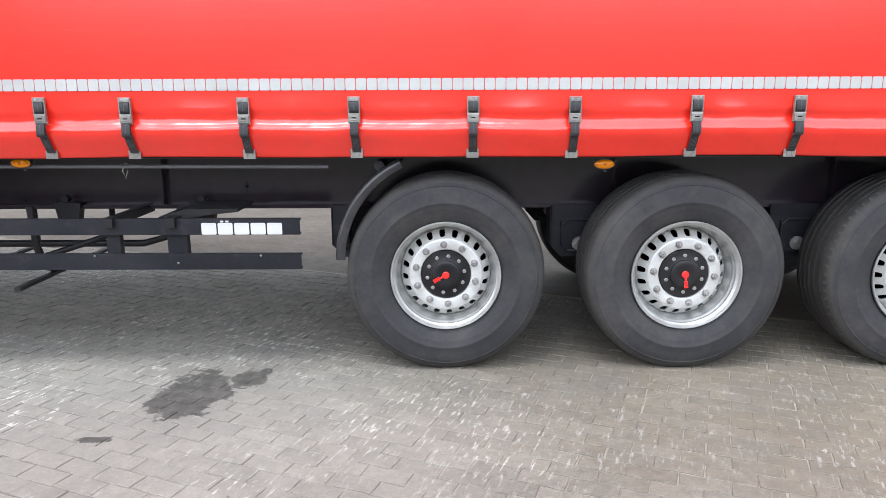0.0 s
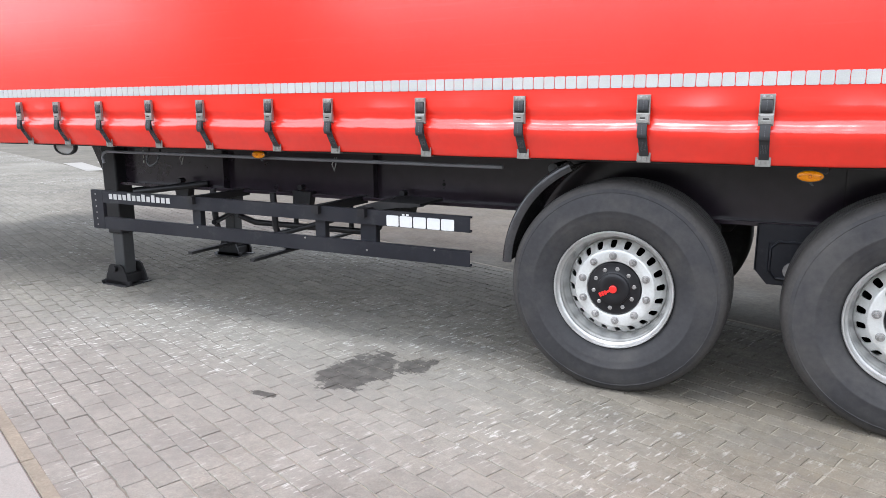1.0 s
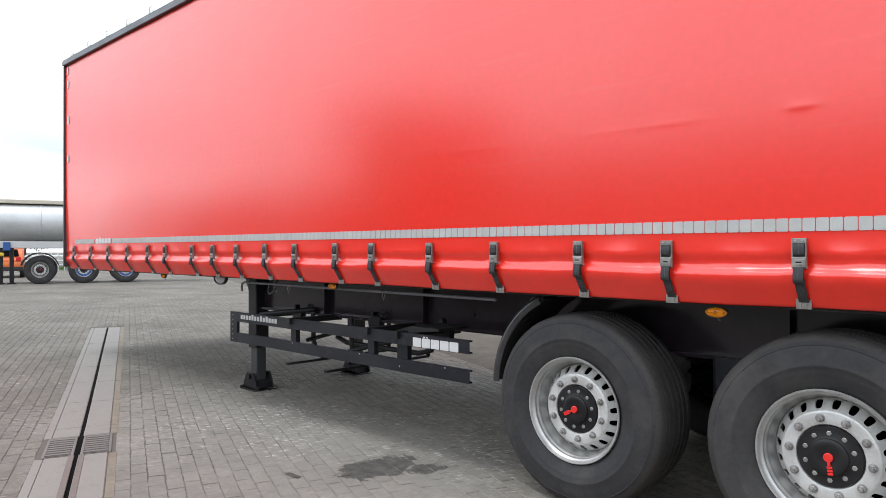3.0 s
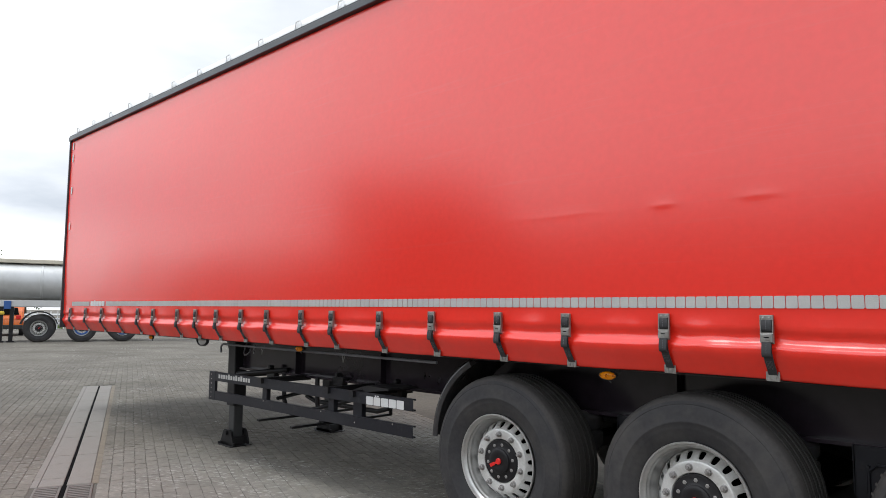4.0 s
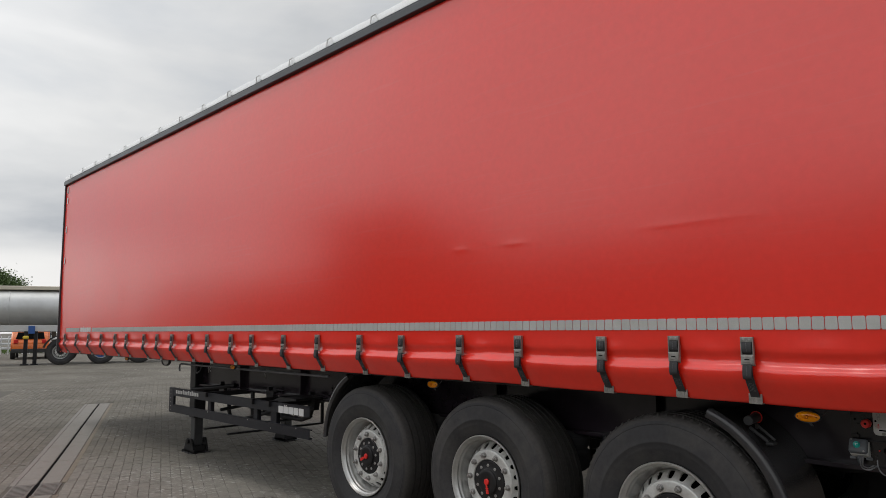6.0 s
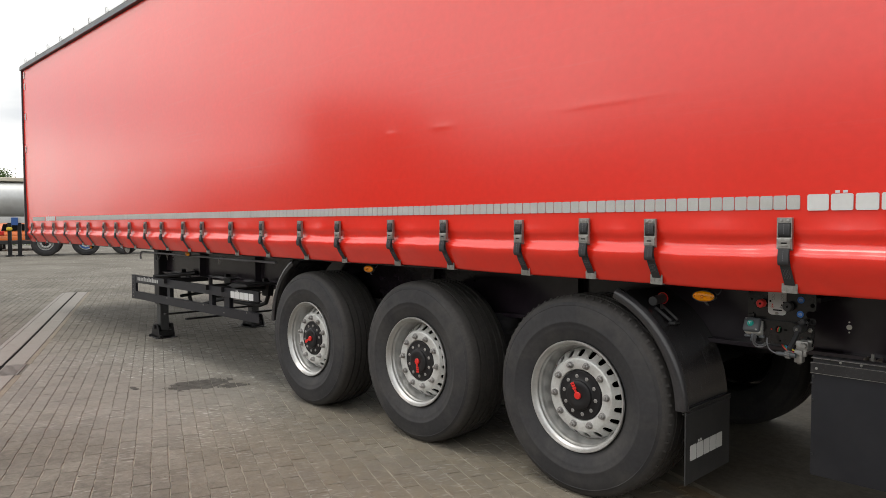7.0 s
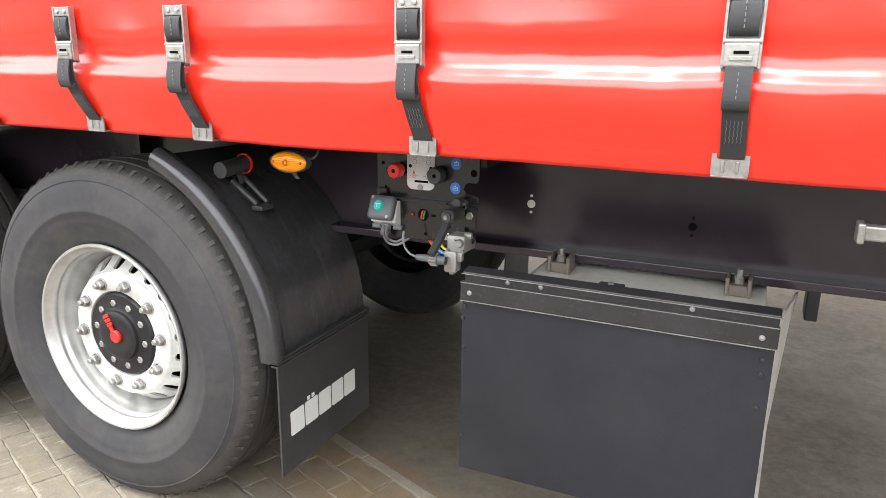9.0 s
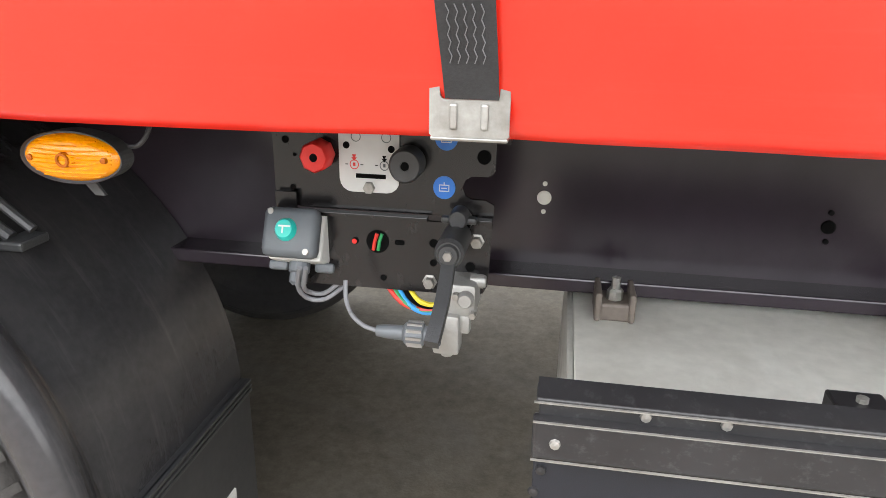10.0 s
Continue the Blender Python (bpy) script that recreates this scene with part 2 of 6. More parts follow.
M_BARK = material("bark", (0.1, 0.075, 0.055), 0.9, vary=0.3, bump=0.5)
M_LEAF = material("leaf_green", (0.075, 0.125, 0.03), 0.6, vary=0.4, grain=3, patch=0.7, bump=0.0)
M_GRASS = material("verge_grass", (0.1, 0.16, 0.035), 0.85, vary=0.3, grain=12, patch=1, bump=0.4)
M_GALV_FENCE = material("white_guard_rail", (0.72, 0.73, 0.73), 0.5, vary=0.06)


def lens_material(name, colour):
    m = material(name, colour, 0.16, vary=0.16, grain=240, patch=60, bump=0.2, bump_scale=420, coat=0.0, spec=0.5)
    b = m.node_tree.nodes["Principled BSDF"]
    b.inputs["Subsurface Weight"].default_value = 0.12
    b.inputs["Subsurface Radius"].default_value = (0.02, 0.008, 0.002)
    return m


M_AMBER = lens_material("amber_lens", (0.66, 0.22, 0.0))
M_AMBER_DARK = lens_material("deep_amber_lens", (0.3, 0.07, 0.0))

GRID = radians(-21.4)                       # the way the paving courses run
GC, GS = math.cos(GRID), math.sin(GRID)
SEAM_V = 1.77                               # where the block paving ends
DRAIN_V = -2.5                            # middle of the drain channel
GROUND = -0.018                            # level of the yard beside the trailer


def uv_of(x, y):
    return x * GC + y * GS, -x * GS + y * GC


def xy_of(u, v):
    return u * GC - v * GS, u * GS + v * GC


def lift(x):
    """Height of the yard: level beside the trailer, then rising slowly past its front."""
    d = -4.5 - x
    soft = d if d > 6 else 0.9 * math.log1p(math.exp(d / 0.9))
    return GROUND + (0.02 * soft if soft < 3 else 0.02 * (3 + 4 * (1 - math.exp(-(soft - 3) / 4))))


def paving_material(name, pattern):
    """Grey-brown concrete blocks: worn faces, pale scuffs across the courses, oil marks; with a drawn bond where no blocks are laid."""
    m = bpy.data.materials.new(name)
    m.use_nodes = True
    n, l = m.node_tree.nodes, m.node_tree.links
    b = n["Principled BSDF"]
    b.inputs["Specular IOR Level"].default_value = 0.3
    geo = n.new("ShaderNodeNewGeometry")

    def tex(scale, detail=5, rough=0.55, vec=None, dist=0.0):
        t = n.new("ShaderNodeTexNoise")
        t.inputs["Scale"].default_value, t.inputs["Detail"].default_value = scale, detail
        t.inputs["Roughness"].default_value, t.inputs["Distortion"].default_value = rough, dist
        l.new(vec or geo.outputs["Position"], t.inputs["Vector"])
        return t.outputs["Fac"]

    def span(value, a, z, lo=0.0, hi=1.0):
        r = n.new("ShaderNodeMapRange")
        for key, v in (("From Min", a), ("From Max", z), ("To Min", lo), ("To Max", hi)):
            r.inputs[key].default_value = v
        l.new(value, r.inputs["Value"])
        return r.outputs["Result"]

    def blend(fac, one, two, kind='MIX'):
        x = n.new("ShaderNodeMixRGB")
        x.blend_type = kind
        for i, v in enumerate((fac, one, two)):
            if isinstance(v, (int, float)):
                x.inputs[i].default_value = v
            elif isinstance(v, tuple):
                x.inputs[i].default_value = (*v, 1)
            else:
                l.new(v, x.inputs[i])
        return x.outputs[0]

    def maths(op, one, two):
        x = n.new("ShaderNodeMath")
        x.operation = op
        for i, v in enumerate((one, two)):
            if isinstance(v, (int, float)):
                x.inputs[i].default_value = v
            else:
                l.new(v, x.inputs[i])
        return x.outputs[0]

    turn = n.new("ShaderNodeMapping")
    turn.vector_type = 'POINT'
    turn.inputs["Rotation"].default_value = (0, 0, -GRID)
    l.new(geo.outputs["Position"], turn.inputs["Vector"])
    base = blend(span(tex(0.55, 6), 0.35, 0.65), (0.119, 0.106, 0.087), (0.181, 0.166, 0.139))
    if pattern == "blocks":
        obj = n.new("ShaderNodeObjectInfo")
        both = maths('FRACT', maths('ADD', geo.outputs["Random Per Island"], obj.outputs["Random"]), 0.0)
        base = blend(1.0, base, span(both, 0, 1, 0.89, 1.1), 'MULTIPLY')
    elif pattern == "bond":
        bt = n.new("ShaderNodeTexBrick")
        bt.offset = 0.5
        for key, v in (("Scale", 1.0), ("Mortar Size", 0.004), ("Brick Width", 0.2), ("Row Height", 0.1), ("Mortar Smooth", 0.3)):
            bt.inputs[key].default_value = v
        bt.inputs["Color1"].default_value = (1.05, 1.05, 1.05, 1)
        bt.inputs["Color2"].default_value = (0.95, 0.95, 0.95, 1)
        bt.inputs["Mortar"].default_value = (0.86, 0.85, 0.82, 1)
        l.new(turn.outputs["Vector"], bt.inputs["Vector"])
        base = blend(1.0, base, bt.outputs["Color"], 'MULTIPLY')
    else:
        base = blend(span(tex(0.8, 7), 0.3, 0.7), (0.077, 0.066, 0.051), (0.12, 0.104, 0.081))
    base = blend(1.0, base, span(tex(150, 3), 0.3, 0.7, *((0.93, 1.07) if pattern == "slab" else (0.84, 1.16))), 'MULTIPLY')
    base = blend(1.0, base, span(tex(26, 5, 0.7), 0.3, 0.7, 0.76, 1.24), 'MULTIPLY')
    base = blend(1.0, base, span(tex(7, 5, 0.65), 0.3, 0.7, 0.88, 1.12), 'MULTIPLY')
    # pale tyre scuffs and lime, drawn out across the courses
    st = n.new("ShaderNodeMapping")
    st.inputs["Scale"].default_value = (46, 10.0, 1)
    l.new(turn.outputs["Vector"], st.inputs["Vector"])
    sep = n.new("ShaderNodeSeparateXYZ")
    l.new(geo.outputs["Position"], sep.inputs[0])

    def spots(places, wobble, soft):
        """1 inside any of the ellipses (x, y, rx, ry), with a ragged or soft edge."""
        found = None
        for cx, cy, rx, ry in places:
            dx = maths('DIVIDE', maths('SUBTRACT', sep.outputs["X"], cx), rx)
            dy = maths('DIVIDE', maths('SUBTRACT', sep.outputs["Y"], cy), ry)
            r2 = maths('ADD', maths('ADD', maths('MULTIPLY', dx, dx), maths('MULTIPLY', dy, dy)), wobble)
            one = span(r2, 1 - soft, 1 + soft, 1.0, 0.0)
            found = one if found is None else maths('MAXIMUM', found, one)
        return found

    # a broad pale wash and heavier scuffing beside the landing legs
    drift = maths('MULTIPLY', maths('SUBTRACT', tex(2.2, 6, 0.65), 0.5), 3.0)
    wear = maths('SUBTRACT', tex(7, 6, 0.65), 0.5)
    pale_wash = spots(((-2.3, -0.7, 2.2, 1.2),), drift, 0.7)
    worn = spots(((-2.75, 0.0, 0.6, 0.4), (-3.25, -0.46, 0.4, 0.4), (-2.2, -0.35, 0.4, 0.3)), drift, 0.6)
    if pattern != "slab":
        base = blend(maths('MULTIPLY', pale_wash, 0.33), base, (0.36, 0.345, 0.315))
    # brown soil trodden into the courses beside the axles, rusty sand along the seam
    soil = spots(((2.7, -0.35, 2.3, 1.1), (3.6, 0.3, 0.9, 0.35)), drift, 0.9)
    base = blend(maths('MULTIPLY', soil, span(tex(14, 5, 0.6), 0.3, 0.7, 0.25, 0.75)), base, (0.172, 0.142, 0.098))
    rust = spots(((3.42, 0.44, 0.5, 0.13), (3.15, 0.62, 0.3, 0.08)), maths('MULTIPLY', wear, 1.6), 0.7)
    base = blend(maths('MULTIPLY', rust, 0.55), base, (0.19, 0.115, 0.05))
    cluster = maths('MULTIPLY', maths('MAXIMUM', worn, span(tex(0.75, 6, 0.65), 0.47, 0.62)), maths('SUBTRACT', 1.0, maths('MULTIPLY', soil, 0.7)))
    scuff = maths('MULTIPLY', cluster, span(tex(1.0, 5, 0.6, st.outputs["Vector"]), 0.56, 0.66))
    if pattern != "slab":
        base = blend(maths('MULTIPLY', scuff, 0.64), base, (0.68, 0.67, 0.63))
        # chips and lime specks
        base = blend(span(tex(55, 4, 0.6), 0.66, 0.76, 0, 0.28), base, (0.5, 0.49, 0.46))
    grime = span(tex(1.7, 8, 0.65, None, 0.4), 0.5, 0.72, 0, 0.45)
    base = blend(grime, base, (0.12, 0.11, 0.1))
    # oil marks beside the side guard
    snap = n.new("ShaderNodeVectorMath")
    snap.operation = 'SNAP'
    snap.inputs[1].default_value = (0.1, 0.05, 1.0)
    l.new(turn.outputs["Vector"], snap.inputs[0])
    coarse = maths('MULTIPLY', maths('SUBTRACT', tex(9, 3, 0.6, snap.outputs["Vector"]), 0.5), 3.0)
    wob = maths('ADD', coarse, maths('MULTIPLY', maths('SUBTRACT', tex(22, 5, 0.7), 0.5), 2.2))
    mask = spots(((-1.32, -0.19, 0.2, 0.29), (-1.07, 0.0, 0.1, 0.13), (-1.58, -0.68, 0.075, 0.03), (-1.01, 0.1, 0.04, 0.05)), wob, 0.15)
    base = blend(maths('MULTIPLY', mask, span(tex(16, 4, 0.6), 0.35, 0.65, 0.7, 0.95)), base, (0.045, 0.041, 0.037))
    l.new(base, b.inputs["Base Color"])
    l.new(span(tex(3, 4), 0.3, 0.7, 0.78, 0.95), b.inputs["Roughness"])
    bp = n.new("ShaderNodeBump")
    bp.inputs["Strength"].default_value, bp.inputs["Distance"].default_value = 0.15 if pattern == "slab" else 0.32, 0.004
    l.new(tex(120, 4), bp.inputs["Height"])
    l.new(bp.outputs["Normal"], b.inputs["Normal"])
    return m


M_BLOCKS = paving_material("paving_blocks", "blocks")
M_BOND = paving_material("distant_paving", "bond")
M_SLAB = paving_material("concrete_yard", "slab")
M_SAND = material("joint_sand", (0.27, 0.245, 0.195), 0.95, vary=0.25, grain=200, bump=0.4, dirt=(0.09, 0.081, 0.068), dirt_amount=0.4, dirt_scale=0.55)


def wash_out_joints(m):
    """Beside the rear axle the joints are full of pale sand; farther forward they turn darker."""
    n, l = m.node_tree.nodes, m.node_tree.links
    b = n["Principled BSDF"]
    pale = b.inputs["Base Color"].links[0].from_socket
    geo, sep, cloud = n.new("ShaderNodeNewGeometry"), n.new("ShaderNodeSeparateXYZ"), n.new("ShaderNodeTexNoise")
    cloud.inputs["Scale"].default_value, cloud.inputs["Detail"].default_value = 1.1, 4
    l.new(geo.outputs["Position"], sep.inputs[0])
    l.new(geo.outputs["Position"], cloud.inputs["Vector"])
    add = n.new("ShaderNodeMath")
    add.operation = 'MULTIPLY_ADD'
    add.inputs[1].default_value = 5.0
    l.new(cloud.outputs["Fac"], add.inputs[0])
    l.new(sep.outputs["X"], add.inputs[2])
    r = n.new("ShaderNodeMapRange")
    r.inputs["From Min"].default_value, r.inputs["From Max"].default_value = 0.3, 2.2
    l.new(add.outputs[0], r.inputs["Value"])
    mix = n.new("ShaderNodeMixRGB")
    mix.inputs[1].default_value = (0.108, 0.098, 0.083, 1)
    l.new(r.outputs["Result"], mix.inputs[0])
    l.new(pale, mix.inputs[2])
    l.new(mix.outputs[0], b.inputs["Base Color"])


wash_out_joints(M_SAND)

# ---- building helpers ----


class Shape:
    """Collects vertices and faces of one mesh."""

    def __init__(self):
        self.v, self.f, self.m = [], [], []

    def add(self, verts, faces, mi=0):
        k = len(self.v)
        self.v += [tuple(p) for p in verts]
        self.f += [tuple(i + k for i in q) for q in faces]
        self.m += [mi] * len(faces)
        return self

    def box(self, x0, x1, y0, y1, z0, z1, c=0.0, mi=0):
        """A box, its edges taken off by c."""
        if not c:
            self.add([(x, y, z) for z in (z0, z1) for y in (y0, y1) for x in (x0, x1)],
                     [(0, 2, 3, 1), (4, 5, 7, 6), (0, 1, 5, 4), (2, 6, 7, 3), (0, 4, 6, 2), (1, 3, 7, 5)], mi)
            return self
        bm = bmesh.new()
        bmesh.ops.create_cube(bm, size=1)
        bmesh.ops.scale(bm, vec=(x1 - x0, y1 - y0, z1 - z0), verts=bm.verts)
        bmesh.ops.translate(bm, vec=((x0 + x1) / 2, (y0 + y1) / 2, (z0 + z1) / 2), verts=bm.verts)
        bmesh.ops.bevel(bm, geom=bm.edges[:], offset=c, segments=2, affect='EDGES', profile=0.5)
        return self.take(bm, mi)

    def take(self, bm, mi=0):
        bm.verts.index_update()
        self.add([v.co[:] for v in bm.verts], [[v.index for v in f.verts] for f in bm.faces], mi)
        bm.free()
        return self

    def lathe(self, profile, centre=(0, 0, 0), axis='y', seg=48, mi=0, closed=False):
        """Turns (radius, along) pairs round the axis."""
        vs, n = [], len(profile)
        for i in range(seg):
            a = 2 * math.pi * i / seg
            for r, h in profile:
                p = (r * math.cos(a), h, r * math.sin(a)) if axis == 'y' else (r * math.cos(a), r * math.sin(a), h) if axis == 'z' else (h, r * math.cos(a), r * math.sin(a))
                vs.append((p[0] + centre[0], p[1] + centre[1], p[2] + centre[2]))
        fs = []
        for i in range(seg):
            j = (i + 1) % seg
            for k in range(n if closed else n - 1):
                q = (k + 1) % n
                fs.append((i * n + k, i * n + q, j * n + q, j * n + k))
        return self.add(vs, fs, mi)

    def rod(self, points, r, seg=10, mi=0, flat=None, soft=0):
        """A tube along points, with closed ends; flat=(w, h): a strip of that section; soft: steps of a smooth curve from point to point."""
        pts = [Vector(p) for p in points]
        if soft:
            p = [pts[0] * 2 - pts[1]] + pts + [pts[-1] * 2 - pts[-2]]
            curve = []
            for i in range(1, len(p) - 2):
                for k in range(soft):
                    t = k / soft
                    curve.append(0.5 * (2 * p[i] + (p[i + 1] - p[i - 1]) * t + (2 * p[i - 1] - 5 * p[i] + 4 * p[i + 1] - p[i + 2]) * t ** 2 + (3 * p[i] - p[i - 1] - 3 * p[i + 1] + p[i + 2]) * t ** 3))
            pts = curve + [pts[-1]]
        rings, up0 = [], None
        for i, p in enumerate(pts):
            d = (pts[min(i + 1, len(pts) - 1)] - pts[max(i - 1, 0)]).normalized()
            ref = Vector((1, 0, 0)) if flat else (Vector((0, 0, 1)) if abs(d.z) < 0.9 else Vector((0, 1, 0)))
            s = ref - d * ref.dot(d) if flat else d.cross(ref)
            s.normalize()
            t = d.cross(s)
            if flat:
                w, h = flat
                rings.append([p + s * (w / 2) * a + t * (h / 2) * b for a, b in ((-1, -1), (1, -1), (1, 1), (-1, 1))])
            else:
                rings.append([p + (s * math.cos(2 * math.pi * k / seg) + t * math.sin(2 * math.pi * k / seg)) * r for k in range(seg)])
        n = len(rings[0])
        vs = [v for ring in rings for v in ring]
        fs = [(i * n + k, i * n + (k + 1) % n, (i + 1) * n + (k + 1) % n, (i + 1) * n + k) for i in range(len(rings) - 1) for k in range(n)]
        fs += [tuple(range(n))[::-1], tuple((len(rings) - 1) * n + k for k in range(n))]
        return self.add(vs, fs, mi)

    def prism(self, outline, y0, y1, mi=0):
        """An outline in x and z, drawn out in y."""
        n = len(outline)
        vs = [(x, y0, z) for x, z in outline] + [(x, y1, z) for x, z in outline]
        fs = [tuple(range(n)), tuple(range(2 * n - 1, n - 1, -1))] + [(k, k + n, (k + 1) % n + n, (k + 1) % n) for k in range(n)]
        return self.add(vs, fs, mi)

    def grid(self, rows, mi=0):
        n = len(rows[0])
        vs = [p for row in rows for p in row]
        fs = [(i * n + k, i * n + k + 1, (i + 1) * n + k + 1, (i + 1) * n + k) for i in range(len(rows) - 1) for k in range(n - 1)]
        return self.add(vs, fs, mi)

    def mesh(self, name, mats, smooth=False, angle=40):
        me = bpy.data.meshes.new(name)
        me.from_pydata(self.v, [], self.f)
        for m in mats if isinstance(mats, (list, tuple)) else [mats]:
            me.materials.append(m)
        if any(self.m):
            me.polygons.foreach_set("material_index", self.m)
        bm = bmesh.new()
        bm.from_mesh(me)
        if len(bm.faces) < 60000:
            bmesh.ops.recalc_face_normals(bm, faces=bm.faces)
        for f in bm.faces:
            f.smooth = smooth
        if smooth:
            lim = radians(angle)
            for e in bm.edges:
                if len(e.link_faces) == 2 and e.calc_face_angle(0) > lim:
                    e.smooth = False
        bm.to_mesh(me)
        bm.free()
        return me


def part(name, shape, mats, parent=None, label="", smooth=False, at=None, angle=40):
    """One mesh object under a thing or a part."""
    me = shape if isinstance(shape, bpy.types.Mesh) else shape.mesh(name, mats, smooth, angle)
    ob = new(name, me)
    ob.parent = parent
    if at is not None:
        ob.matrix_basis = at
    return tagged(ob, label)


def thing(name, label, category, at=None, group="", kind=""):
    ob = new(name)
    ob.empty_display_size = 0.2
    if at is not None:
        ob.matrix_basis = at
    return tagged(ob, label, category, group, kind)


def logo(parent, label, x0, x1, z0, z1, y, thick=0.0015, at=None):
    """A maker's mark as five plain heavy blocks, two dots over the second."""
    w = (x1 - x0) / 5.3
    h = z1 - z0
    for k in range(5):
        shape = Shape()
        a = x0 + k * w * 1.07
        c = w * 0.06
        shape.prism([(a + c, z0), (a + w * 0.97 - c, z0), (a + w * 0.97, z0 + c), (a + w * 0.97, z1 - c), (a + w * 0.97 - c, z1), (a + c, z1), (a, z1 - c), (a, z0 + c)], y - thick, y)
        for q in (0.28, 0.62) if k == 1 else ():
            shape.box(a + w * (q - 0.1), a + w * (q + 0.1), y - thick, y, z1 + h * 0.05, z1 + h * 0.2)
        part("maker_mark", shape, M_WHITE, parent, label, at=at)

# ---- ground ----
def build_ground():
    us = sorted(set([-400, -250, -150, -100, -70] + [-50 + i for i in range(0, 71)] + [25, 35, 50, 80, 150, 300, 500]))
    vs = [-500, -250, -120, -60, -40, -30, -20, -12, -8, -5, -4, -3, -2, -1, 0, 1, SEAM_V, 3, 5, 8, 12, 20, 35, 60, 120, 250, 500]
    s = Shape()
    rows = []
    for v in vs:
        row = []
        for u in us:
            x, y = xy_of(u, v)
            row.append((x, y, lift(x) - 0.005))
        rows.append(row)
    s.grid(rows)
    k = 0
    for i in range(len(vs) - 1):
        for j in range(len(us) - 1):
            x, y = xy_of((us[j] + us[j + 1]) / 2, (vs[i] + vs[i + 1]) / 2)
            laid = -14.4 < x < 4.6 and -2.6 < y < 5.0
            s.m[k] = 1 if vs[i] >= SEAM_V - 0.01 else 2 if laid else 0
            k += 1
    g = part("ground", s, [M_BOND, M_SLAB, M_SAND], smooth=True)
    return tagged(g, "grey block paving and concrete of a wide truck yard", "ground", kind="structure")


ground = build_ground()

# ---- drain channel ----
drain = thing("drain_channel", "long pale concrete slot drain let into the paving", "drain", kind="structure")
GRATE_U = uv_of(-3.27, -1.4)[0]
DRAIN_END = uv_of(-10.3, 1.38)[0]


def drain_piece(u0, u1, v0, v1, top, name, mat, c=0.006):
    s = Shape()
    bm = bmesh.new()
    bmesh.ops.create_cube(bm, size=1)
    bmesh.ops.scale(bm, vec=(u1 - u0, v1 - v0, 0.1), verts=bm.verts)
    bmesh.ops.bevel(bm, geom=bm.edges[:], offset=c, segments=1, affect='EDGES')
    s.take(bm)
    x, y = xy_of((u0 + u1) / 2, (v0 + v1) / 2)
    xa, xb = xy_of(u0, v0)[0], xy_of(u1, v0)[0]
    slope = math.degrees(math.atan2(lift(xb) - lift(xa), u1 - u0))
    return part(name, s, mat, drain, at=pose(x, y, lift(x) + top - 0.05, 0, -slope, math.degrees(GRID)))


u = DRAIN_END
rng = random.Random(4)
while u < 4.0:
    if abs(u - (GRATE_U - 0.28)) < 0.02:
        u = GRATE_U + 0.28
    e = min(u + 1.0, GRATE_U - 0.28) if u < GRATE_U - 0.29 else u + 1.0
    for side in (-1, 1):
        v0, v1 = sorted((DRAIN_V + side * 0.013, DRAIN_V + side * 0.2))
        drain_piece(u + 0.003, e - 0.003, v0, v1, 0.004 + rng.uniform(0, 0.002), "slab", M_CONC)
        w0, w1 = sorted((DRAIN_V + side * 0.203, DRAIN_V + side * 0.258))
        drain_piece(u + 0.003, e - 0.003, w0, w1, 0.002, "edge_strip", M_EDGE if side > 0 else M_CONC, 0.003)
        if u > GRATE_U:
            a0, a1 = sorted((DRAIN_V + side * 0.013, DRAIN_V + side * 0.052))
            drain_piece(u + 0.002, e - 0.002, a0, a1, 0.0085, "slot_edging", M_RUST, 0.002)
    u = e
for side in (-1, 1):
    s = Shape()
    for k in range(9):
        a = -0.24 + k * 0.06
        s.box(a, a + 0.034, -0.08, 0.08, 0, 0.02, 0.003)
    for a in (-0.27, 0.25):
        s.box(a, a + 0.02, -0.1, 0.1, 0, 0.02, 0.003)
    for b in (-0.1, 0.08):
        s.box(-0.27, 0.27, b, b + 0.02, 0, 0.019, 0.003)
    x, y = xy_of(GRATE_U, DRAIN_V + side * 0.12)
    part("grate", s, M_IRON, drain, "cast iron slotted grate", at=pose(x, y, lift(x) - 0.015, 0, 0, math.degrees(GRID)))
# a flat near-black strip imitates the shade down the drain slot
s = Shape()
for i in range(40):
    a, b = DRAIN_END + (4 - DRAIN_END) * i / 40, DRAIN_END + (4 - DRAIN_END) * (i + 1) / 40
    (xa, ya), (xb, yb), (xc, yc), (xd, yd) = xy_of(a, DRAIN_V - 0.03), xy_of(b, DRAIN_V - 0.03), xy_of(b, DRAIN_V + 0.03), xy_of(a, DRAIN_V + 0.03)
    s.add([(xa, ya, lift(xa) - 0.001), (xb, yb, lift(xb) - 0.001), (xc, yc, lift(xc) - 0.001), (xd, yd, lift(xd) - 0.001)], [(0, 1, 2, 3)])
part("gutter", s, M_DARK, drain)

